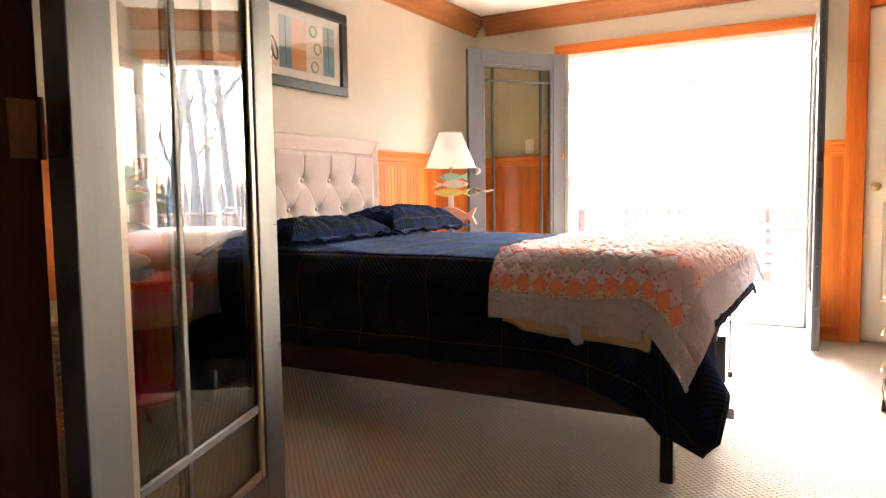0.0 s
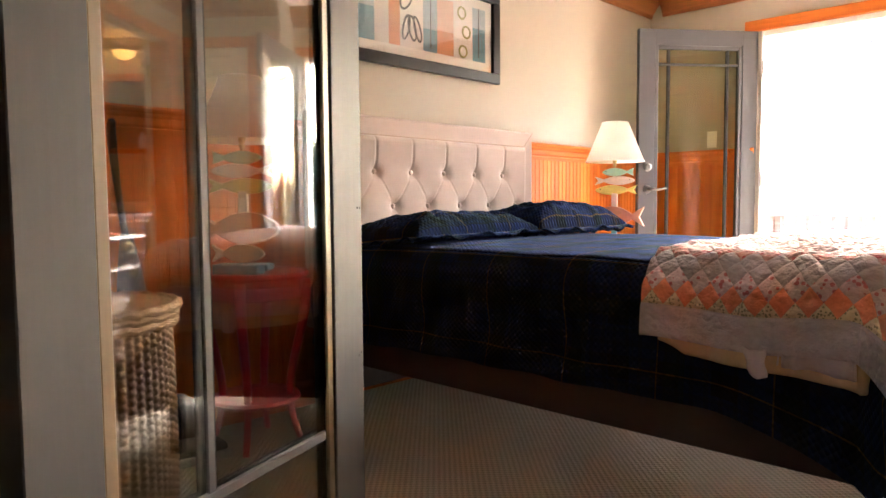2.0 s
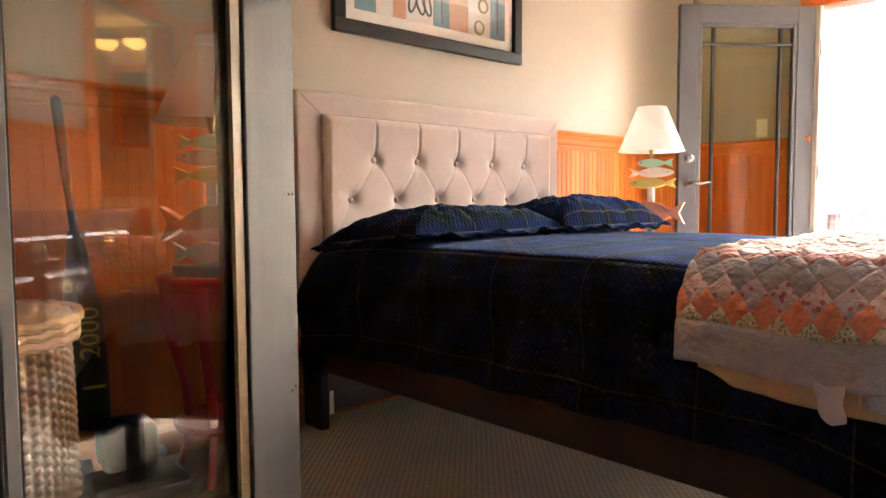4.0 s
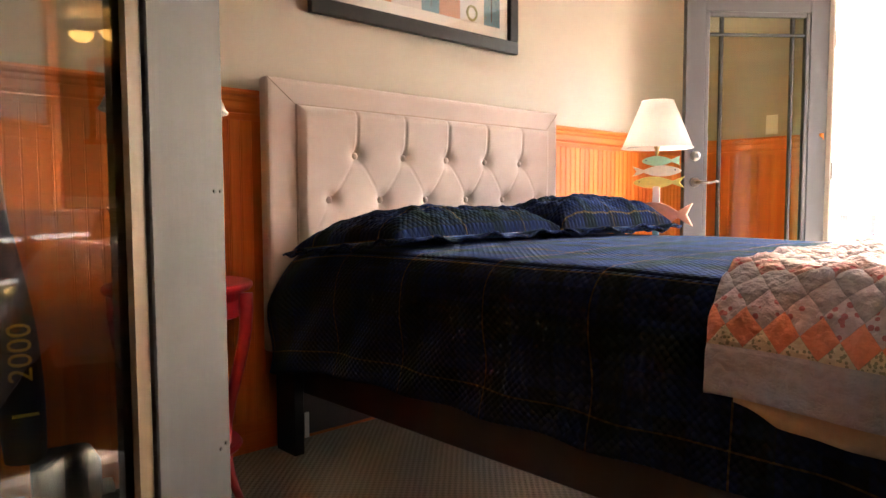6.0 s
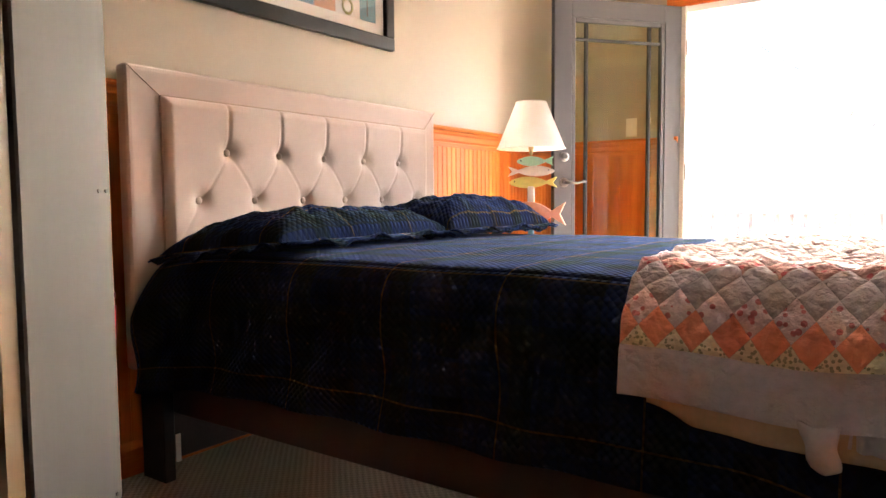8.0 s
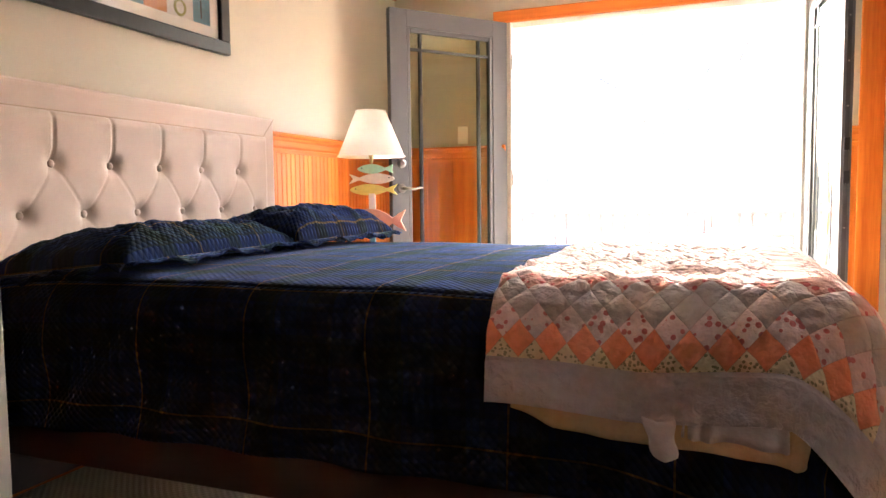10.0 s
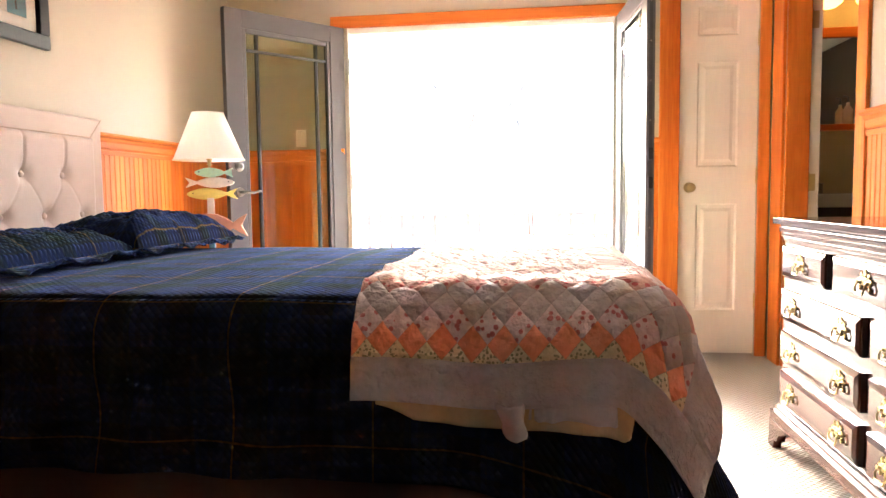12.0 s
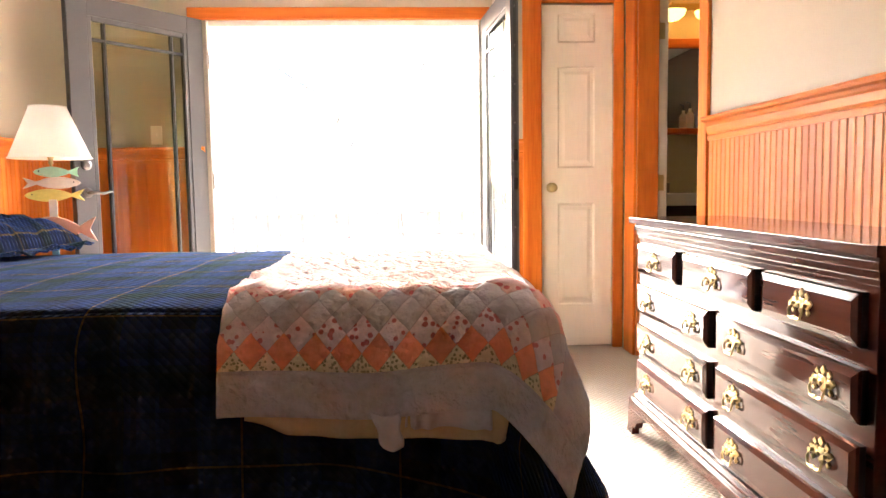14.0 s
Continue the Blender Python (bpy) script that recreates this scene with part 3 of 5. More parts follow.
for z in (0.22, 1.07, 1.80):
    h = part("hinge", boxes((-0.002, 0.0005, 0.004, 0.040, z - 0.045, z + 0.045), bevel=0.001), DARKBRASS, entry, "dark brass hinge")
    part("pin", tube(bmesh.new(), [(-0.004, 0.047, z - 0.048), (-0.004, 0.047, z + 0.048)], 0.0045), DARKBRASS, h)
for x, z in ((0.776, 0.885), (0.786, 0.885), (0.776, 0.565), (0.785, 0.57)):
    part("screw_hole", tube(bmesh.new(), [(x, -0.0015, z), (x, 0.002, z)], 0.0022, 8), DARKBAR, entry)
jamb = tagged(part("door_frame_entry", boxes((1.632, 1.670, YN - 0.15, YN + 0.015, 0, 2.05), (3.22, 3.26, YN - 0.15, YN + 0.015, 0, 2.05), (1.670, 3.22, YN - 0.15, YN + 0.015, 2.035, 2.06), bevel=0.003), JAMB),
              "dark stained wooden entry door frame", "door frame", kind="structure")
part("casing", boxes((1.542, 1.632, YN, YN + 0.014, 0, 2.13), (1.632, 3.26, YN, YN + 0.018, 2.06, 2.14), (1.542, 1.632, YN - 0.15, YN - 0.13, 0, 2.13), bevel=0.004), PINE, jamb)
for z in (0.23, 1.08, 1.81):
    part("hinge", boxes((1.6705, 1.6725, 0.604, 0.648, z - 0.045, z + 0.045), bevel=0.001), DARKBRASS, jamb, "dark brass hinge leaf")

# deck doors
left_leaf = glazed_leaf("door_deck", "open grey painted glazed door with dark grilles and lever handle", (0.80, 5.44), (0.277, 4.78), 0.845, 2.03, 0.112, GREYDOOR, GREYDOOR, [0.112 + 0.10, 0.845 - 0.112 - 0.10], [1.80], side=-1, z0=0.02, top=0.105, mun=0.016, mun_mat=DARKBAR)


def lever_set(root, x, z, face, out, way):
    """Lever handle with its rose, and a dead bolt above."""
    h = part("lever_handle", tube(bmesh.new(), [(x, face, z), (x, face + out * 0.012, z)], 0.028, 20), NICKEL, root, "satin nickel lever handle")
    part("lever", tube(bmesh.new(), [(x, face, z), (x, face + out * 0.05, z), (x + way * 0.02, face + out * 0.058, z), (x + way * 0.06, face + out * 0.058, z - 0.004), (x + way * 0.10, face + out * 0.057, z + 0.006), (x + way * 0.115, face + out * 0.055, z + 0.002)], [0.011, 0.011, 0.010, 0.008, 0.007, 0.005]), NICKEL, h, smooth=True)
    part("dead_bolt", tube(bmesh.new(), [(x, face, z + 0.15), (x, face + out * 0.014, z + 0.15), (x, face + out * 0.022, z + 0.15)], [0.028, 0.027, 0.014], 20), NICKEL, root, "round nickel dead bolt")


lever_set(left_leaf, 0.845 - 0.062, 0.965, 0.0, 1, -1)
part("latch_plate", boxes((0.8445, 0.8465, -0.034, -0.010, 0.92, 1.01), (0.8445, 0.8465, -0.034, -0.010, 1.08, 1.15), bevel=0.0005), BLACKMETAL, left_leaf)
right_leaf = glazed_leaf("door_deck", "open grey painted glazed door seen at its edge", (2.545, 5.44), (2.607, 4.56), 0.845, 2.03, 0.112, GREYDOOR, GREYDOOR, [0.112 + 0.10, 0.845 - 0.112 - 0.10], [1.80], side=1, z0=0.02, top=0.105, mun=0.016, mun_mat=DARKBAR)
part("edge_strip", boxes((0.845, 0.849, 0.012, 0.032, 0.01, 2.02), bevel=0.001), DARKBAR, right_leaf, "dark weather strip")
for z in (0.98, 1.13):
    part("latch", boxes((0.846, 0.862, 0.010, 0.034, z - 0.03, z + 0.03), bevel=0.003), BLACKMETAL, right_leaf, "black latch")
for z in (0.25, 0.5, 0.75, 1.3, 1.5, 1.7, 1.9):
    part("screw", tube(bmesh.new(), [(0.849, 0.022, z), (0.8505, 0.022, z)], 0.004, 8), NICKEL, right_leaf)
frame_deck = tagged(part("door_frame_deck", boxes((0.82, 0.832, YD - 0.01, YD + 0.17, 0, 2.05), (2.523, 2.535, YD - 0.01, YD + 0.17, 0, 2.05), (0.832, 2.523, YD + 0.0, YD + 0.17, 2.01, 2.05), bevel=0.002), WHITE),
                    "white painted frame of the deck opening", "door frame", kind="structure")
part("head_casing", boxes((0.71, 2.60, YD - 0.022, YD, 2.05, 2.125), bevel=0.004), PINE_X, frame_deck, "orange stained head casing")
part("threshold", boxes((0.82, 2.535, YD - 0.02, YD + 0.2, 0.0, 0.02), bevel=0.004), NICKEL, frame_deck, "metal threshold")
for z in (0.3, 1.05, 1.8):
    part("hinge", boxes((0.83, 0.838, YD - 0.012, YD + 0.03, z - 0.05, z + 0.05), bevel=0.001), NICKEL, frame_deck)

# wainscots
wainscot("wainscot_left", "y", YN, YD, 0.0, 1, 0.042)
wainscot("wainscot_deck", "x", 0.05, 0.79, YD, -1, 0.2)
wainscot("wainscot_closet", "x", 2.62, 2.747, 5.075, -1, 0.064)
wainscot("wainscot_right", "y", YN, 3.868, XR, -1, 0.040)
wainscot("wainscot_near", "x", 0.05, 1.542, YN, 1)

# closet door
def panel_door(name, label, x0, x1, y, z0, z1, rows, material):
    root = thing(name, label, "door", kind="structure", at=(x0, y, z0))
    w, h = x1 - x0, z1 - z0
    part("slab", boxes((0, w, 0.010, 0.035, 0, h), bevel=0.001), material, root)
    px0, px1 = 0.098, w - 0.105
    zs = [0.0] + [v for r in rows for v in (r[0] - z0, r[1] - z0)] + [h]
    part("stile", boxes((0, px0, 0, 0.010, 0, h)), material, root)
    part("stile", boxes((px1, w, 0, 0.010, 0, h)), material, root)
    for a, b in zip(zs[0::2], zs[1::2]):
        part("cross_rail", boxes((px0, px1, 0, 0.010, a, b)), material, root)
    for a, b in rows:
        bm = bmesh.new()
        a, b = a - z0, b - z0
        cx = [(0.0, 0.0), (0.010, 0.0085), (0.026, 0.0085), (0.045, 0.003)]
        loops = []
        for ins, dep in cx:
            loops.append([bm.verts.new(p) for p in ((px0 + ins, dep, a + ins), (px1 - ins, dep, a + ins), (px1 - ins, dep, b - ins), (px0 + ins, dep, b - ins))])
        for l0, l1 in zip(loops, loops[1:]):
            for k in range(4):
                bm.faces.new((l0[k], l0[(k + 1) % 4], l1[(k + 1) % 4], l1[k]))
        bm.faces.new(loops[-1])
        bmesh.ops.recalc_face_normals(bm, faces=bm.faces)
        part("panel", bm, material, root)
    return root


closet = panel_door("door_closet", "closed narrow cream panelled closet door with brass knob", 2.862, 3.290, 5.085, 0.012, 2.05, [(0.265, 0.883), (1.093, 1.69), (1.831, 2.0)], WHITEDOOR)
kb = lathe(bmesh.new(), [(0.028, 0.0), (0.030, 0.004), (0.014, 0.010), (0.012, 0.03), (0.022, 0.038), (0.028, 0.05), (0.026, 0.062), (0.012, 0.068)], 24)
bmesh.ops.rotate(kb, verts=kb.verts, cent=(0, 0, 0), matrix=Matrix.Rotation(radians(90), 3, "X"))
bmesh.ops.translate(kb, verts=kb.verts, vec=(0.058, 0.0, 0.965))
part("knob", kb, BRASS, closet, "polished brass knob", smooth=True)
for z in (0.31, 1.03, 1.80):
    part("hinge", tube(bmesh.new(), [(0.429, -0.004, z - 0.045), (0.429, -0.004, z + 0.045)], 0.006), BRASS, closet)
tagged(part("trim_closet", boxes((2.747, 2.86, 5.055, 5.075, 0, 2.13), (3.292, 3.352, 5.055, 5.075, 0, 2.13), (2.86, 3.292, 5.055, 5.075, 2.055, 2.13), bevel=0.004), PINE), "orange stained wooden closet door casing", "trim", kind="structure")
tagged(part("trim_bathroom", boxes((XR - 0.018, XR, 3.872, 3.962, 0, 2.13), (XR - 0.018, XR, 4.838, 5.0, 0, 2.13), (XR - 0.018, XR, 3.962, 4.838, 2.045, 2.13), (XR, XR + 0.12, 4.822, 4.84, 0, 2.05), (XR, XR + 0.12, 3.96, 3.978, 0, 2.05), bevel=0.003), PINE),
       "orange stained wooden bathroom door casing", "trim", kind="structure")
tagged(part("wall_side_closet", boxes((2.618, 2.6199, 5.076, 5.449, 0, 2.42)), PAINT), "beige painted closet side", "structure", kind="structure")
sw = thing("light_switch", "ivory light switch plate on the beige wall", "switch")
part("plate", boxes((0.452, 0.522, YD - 0.006, YD, 1.285, 1.40), bevel=0.002), PLATE, sw)
part("toggle", boxes((0.482, 0.492, YD - 0.016, YD - 0.006, 1.333, 1.353), bevel=0.001), PLATE, sw)


# ---- bed ----
BX0, BX1, BY0, BY1, BZ = 0.13, 2.21, 2.325, 3.80, 0.735


def drape(a, b, lift=0.0, flare=0.05, seed=0.0, soft=0.04, swing=0.28):
    """Lay a cloth point (a along x, b along y, unfolded) over the mattress; what hangs over an edge falls."""
    da = max(0.0, a - BX1)
    e0, e1 = BY0 + soft, BY1 - soft
    db = (b - e1) if b > e1 else (b - e0 if b < e0 else 0.0)
    h = math.hypot(da, db)
    if da > 0 and db != 0 and h > 0.60:
        s = (0.60 + (h - 0.60) * 0.25) / h
        da, db, h = da * s, db * s, h * s
    x, y = min(a, BX1), min(max(b, e0), e1)
    n = noise.noise(Vector((a * 3.1 + seed, b * 3.1, seed)))
    crownz = 0.012 * math.sin(math.pi * (x - BX0) / (BX1 - BX0)) * math.sin(math.pi * (y - BY0) / (BY1 - BY0))
    z = BZ + lift + crownz + 0.006 * n
    if h > 1e-6:
        ux, uy = da / h, db / h
        r = 0.05 + soft * uy * uy + 0.08 * ux * ux
        if h < r * 1.57:
            th = h / r
            out, down = r * math.sin(th), r * (1 - math.cos(th))
        else:
            out, down = r, r + (h - r * 1.57)
        corner = 2 * abs(ux * uy)
        out += (0.04 + swing * ux * ux) * max(0.0, down - r)
        out += 0.05 * math.exp(-max(0.0, a - BX0) / 0.12) * min(1, down / 0.2)
        fold = math.sin((a - b) * 21 + seed) * 0.012 * min(1, down / 0.2) * (1 - 0.8 * min(1.0, max(0.0, (a - 1.45) / 0.2)))
        out += lift * 0.9 + flare * corner * min(1, down / 0.25) + fold * (1 - 0.6 * corner) * (1 - 0.85 * ux * ux) + 0.010 * n * min(1, down / 0.1)
        x, y, z = x + ux * out, y + uy * out, z - down
    return (x, y, z)


bed = thing("bed", "queen bed with dark plaid bedspread on a dark frame", "bed", at=(0, 0, 0))
part("mattress", boxes((BX0, BX1 + 0.06, BY0 + 0.02, BY1 - 0.02, 0.36, BZ - 0.03), bevel=0.05, segments=3), BORDER, bed)
part("side_rail", boxes((0.10, BX1 + 0.01, BY0 + 0.0, BY0 + 0.03, 0.215, 0.37), bevel=0.004), BEDRAIL, bed)
# far rail reaches lower to block light from under the bed
part("side_rail", boxes((0.10, BX1 + 0.01, BY1 - 0.03, BY1, 0.12, 0.37), bevel=0.004), BEDRAIL, bed)
part("foot_rail", boxes((BX1 - 0.12, BX1 + 0.01, BY0 + 0.03, BY1 - 0.03, 0.215, 0.37), bevel=0.004), BEDRAIL, bed)
# added dark panel at the head end, stands in for under-bed shade
part("under_bed_shade_panel", boxes((0.052, 0.072, 2.32, 3.75, 0.03, 0.37), bevel=0.003), BEDRAIL, bed)
for x, y in ((2.265, 2.36), (2.235, 3.74), (1.2, 3.06)):
    part("leg", boxes((x - 0.022, x + 0.022, y - 0.022, y + 0.022, 0, 0.24), bevel=0.003), BLACKMETAL, bed, "black metal bed leg")
part("strap", boxes((2.255, 2.262, 3.86, 3.885, 0.0, 0.42), (2.25, 2.275, 3.852, 3.892, 0.0, 0.03), bevel=0.002), BLACKMETAL, bed)

hb = part("headboard", boxes((0.045, 0.10, 2.235, 3.835, 0.36, 1.313), bevel=0.018, segments=3), LINEN, bed, "beige linen headboard with buttons", smooth=False)
IY0, IY1, IZ1 = 2.352, 3.745, 1.222
buttons = [(2.598 + 0.2355 * k, 1.054) for k in range(5)] + [(2.48 + 0.2355 * k, 0.89) for k in range(6)]


def tuft(s, t):
    y, z = IY0 + (IY1 - IY0) * s, 0.55 + (IZ1 - 0.55) * t
    edge = min(y - IY0, IY1 - y, IZ1 - z)
    x = 0.108 + 0.022 * min(1.0, max(0.0, edge) / 0.025) ** 0.5
    for by, bz in buttons:
        d2 = (y - by) ** 2 + (z - bz) ** 2
        x -= 0.020 * math.exp(-d2 / 0.0009) + 0.008 * math.exp(-d2 / 0.006)
    for i, (by, bz) in enumerate(buttons[:5]):
        if z > bz:
            x -= 0.007 * math.exp(-((y - by) / 0.006) ** 2)
        for sgn in (-1, 1):
            dz = bz - z
            if 0 < dz < 0.30:
                x -= 0.0022 * math.exp(-((y - by - sgn * dz * 0.70) / 0.006) ** 2)
    return (x, y, z)


part("tufted_panel", sheet(bmesh.new(), 280, 130, tuft), LINEN, hb)
bm = bmesh.new()
for ya, yb, za, zb in ((IY0 - 0.004, IY0, 0.55, IZ1), (IY1, IY1 + 0.004, 0.55, IZ1), (IY0, IY1, IZ1, IZ1 + 0.004)):
    box(bm, 0.098, 0.106, ya, yb, za, zb)
part("piping", bm, LINENDARK, hb)
part("seam", tube(bmesh.new(), [(0.1005, 2.24, 1.309), (0.1005, 2.352, 1.222)], 0.0016, 6), LINENDARK, hb)
part("seam", tube(bmesh.new(), [(0.1005, 3.83, 1.309), (0.1005, 3.745, 1.222)], 0.0016, 6), LINENDARK, hb)
for by, bz in buttons:
    k = lathe(bmesh.new(), [(0.013, 0.0), (0.013, 0.003), (0.010, 0.007), (0.004, 0.009)], 16)
    bmesh.ops.rotate(k, verts=k.verts, cent=(0, 0, 0), matrix=Matrix.Rotation(radians(90), 3, "Y"))
    bmesh.ops.translate(k, verts=k.verts, vec=(0.103, by, bz))
    part("button", k, LINEN, hb, smooth=True)
for y in (2.30, 3.77):
    part("headboard_leg", boxes((0.05, 0.17, y - 0.02, y + 0.02, 0, 0.37), bevel=0.003), BLACKMETAL, bed)
part("tag", boxes((0.172, 0.176, 2.318, 2.336, 0.06, 0.15), bevel=0.001), WHITE, bed, "small white tag")

DROP = 0.40


def spread_point(a, b):
    """The cloth hangs lower towards the foot of the bed."""
    k = 1 + 0.38 * min(1.0, max(0.0, (a - 1.85) / 0.45)) ** 1.5
    if b < BY0:
        b = BY0 + (b - BY0) * k
    elif b > BY1:
        b = BY1 + (b - BY1) * (1 - 0.75 * min(1.0, max(0.0, (a - 1.7) / 0.4)))
    if a > BX1:
        near = math.exp(-(max(0.0, b - BY0) / 0.16) ** 2)
        a = BX1 + (a - BX1) * (0.72 + 0.32 * near)
    x, y, z = drape(a, b, 0.0, 0.030, soft=0.04 + 0.11 * math.exp(-max(0.0, a - BX0) / 0.22), swing=0.26)
    if a > BX1 and b < BY0:
        x += 0.22 * max(0.0, 0.45 - z) * min(1.0, (a - BX1) / 0.15)
    return (x, y, z)


spread = thing("bedspread", "dark navy plaid quilted bedspread with yellow lines", "bedspread")
for nm, b0, b1, nv in (("side_drop", BY0 - DROP, BY0, 44), ("top_panel", BY0, BY1, 80), ("side_drop", BY1, BY1 + DROP, 30)):
    ob = part(nm, sheet(bmesh.new(), 150, nv,
        lambda s, t: spread_point(BX0 - 0.02 + s * (BX1 + 0.46 - BX0 + 0.02), b0 + t * (b1 - b0)),
        lambda s, t: (BX0 - 0.02 + s * (BX1 + 0.46 - BX0 + 0.02), b0 - BY0 + t * (b1 - b0) + 0.01)), PLAID, spread)
    thicken(ob, 0.012, -1.0)

part("care_tag", boxes((2.37, 2.472, 2.335, 2.338, 0.25, 0.285), bevel=0.001), WHITE, spread, "small white care tag")

# ---- folded patchwork quilt over the foot of the bed ----
quilt = thing("quilt", "coral and grey patchwork quilt folded over the bed foot", "quilt")
QX0, QX1, QD = 1.665, BX1 + 0.295, 0.236
QW, QL = QX1 - QX0, BY1 - BY0 + QD + 0.10


def quilt_puff(u, v):
    """How far a patch is padded above its stitched seams, with creases between; u and v in metres from the hem's corner."""
    crease = noise.ridged_multi_fractal(Vector((u * 9, v * 9, 3.0)), 1.0, 2.0, 3, 1.0, 2.0) * 0.0012
    if v < QB or u > 0.715:
        seam = min(1.0, abs(v - QB) / 0.012, v / 0.010 + 0.2)
        return 0.003 * seam + noise.noise(Vector((u * 26, v * 12, 7.0))) * 0.0035 + crease
    p, q = u / QU + (v - QB) / QV, u / QU - (v - QB) / QV
    e = 0.5 - max(abs(p % 1 - 0.5), abs(q % 1 - 0.5))
    return 0.0036 * min(1.0, e * 3.5) ** 0.6 + noise.noise(Vector((u * 42, v * 42, 2.0))) * 0.0022 + crease


def quilt_point(s, t, lift=0.038, q0=QX0, q1=QX1, drop=QD, seed=0.0, padded=True):
    drop = drop + 0.004 + 0.020 * s - 0.003 * math.sin(13 * s)
    drop += 0.075 * min(1.0, max(0.0, (s - 0.62) / 0.38)) ** 1.3
    b = BY0 - drop + t * (BY1 - BY0 + drop + 0.10)
    skew = 0.03 * math.sin(t * 3.0)
    a = q0 + skew * (1 - s) + s * (q1 - q0)
    soft = 0.04 + 0.035 * min(1.0, max(0.0, (BX1 - 0.02 - a) / 0.22))
    x, y, z = drape(a, b, lift, 0.045, seed, soft, swing=0.25)
    if padded:
        # padding stands out from the cloth: upwards on the bed, sideways where it hangs
        px, py, pz = drape(a, b, lift + 0.01, 0.045, seed, soft, swing=0.25)
        k = quilt_puff(s * QW, t * QL) / 0.01
        hang = min(1.0, max(0.0, (BZ - z) / 0.12))
        x, y, z = x + (px - x) * k, y + (py - y) * k, z + (pz - z) * k * (1 - hang)
    r = noise.noise(Vector((a * 11, b * 11, 5.0))) * 0.008 + noise.noise(Vector((a * 26, b * 26, 1.0))) * 0.005
    return (x, y - (r if b < BY0 else 0), z + r * (1.2 if b > BY0 else 0.25))


q = part("patchwork_top", sheet(bmesh.new(), 170, 360, quilt_point, lambda s, t: (s * QW, t * QL)), PATCH, quilt)
thicken(q, 0.014, -1.0)


def under_fold(s, t):
    """The grey lower layer of the folded quilt, sagging below the hem."""
    sag = 0.018 + 0.020 * s + 0.003 * math.sin(s * 9)
    x, y, z = quilt_point(0.44 + 0.20 * s, t * 0.22, 0.032, drop=QD + sag, padded=False)
    return (x, y + 0.005 * math.sin(s * 26 + 4 * math.sin(s * 5)) * max(0.0, 1 - t / 0.2), z)


def lining_edge(s, t):
    sag = (0.020 + 0.045 * s ** 1.5 + 0.004 * math.sin(s * 8)) * math.sqrt(max(0.0, 1 - max(0.0, (s - 0.86) / 0.14) ** 2)) * min(1.0, s / 0.15)
    x, y, z = quilt_point(0.06 + 0.66 * s, t * 0.24, 0.027, drop=QD + sag, padded=False)
    return (x, y + 0.003 * math.sin(s * 31), z)


fold = part("under_fold", sheet(bmesh.new(), 110, 30, under_fold), BORDER, quilt, "grey lower layer of the folded quilt")
thicken(fold, 0.012, -1.0)
und = part("lining", sheet(bmesh.new(), 130, 30, lining_edge), LINING, quilt, "cream lining showing below the hem")
thicken(und, 0.010, -1.0)


def tab_point(s, t):
    """A folded cloth loop hanging from the hem."""
    w = 0.050 - 0.016 * (1 - t) + 0.005 * math.sin(9 * t)
    return (1.995 + w * (s - 0.5) + 0.014 * (1 - t), BY0 - 0.128 - 0.010 * math.sin(3.1 * s) - 0.006 * math.sin(4 * t), 0.474 + 0.012 * abs(s - 0.5) + 0.065 * t)


tab = part("tab", sheet(bmesh.new(), 10, 12, tab_point), BORDER, quilt, "grey cloth loop")
thicken(tab, 0.010, 0.0)


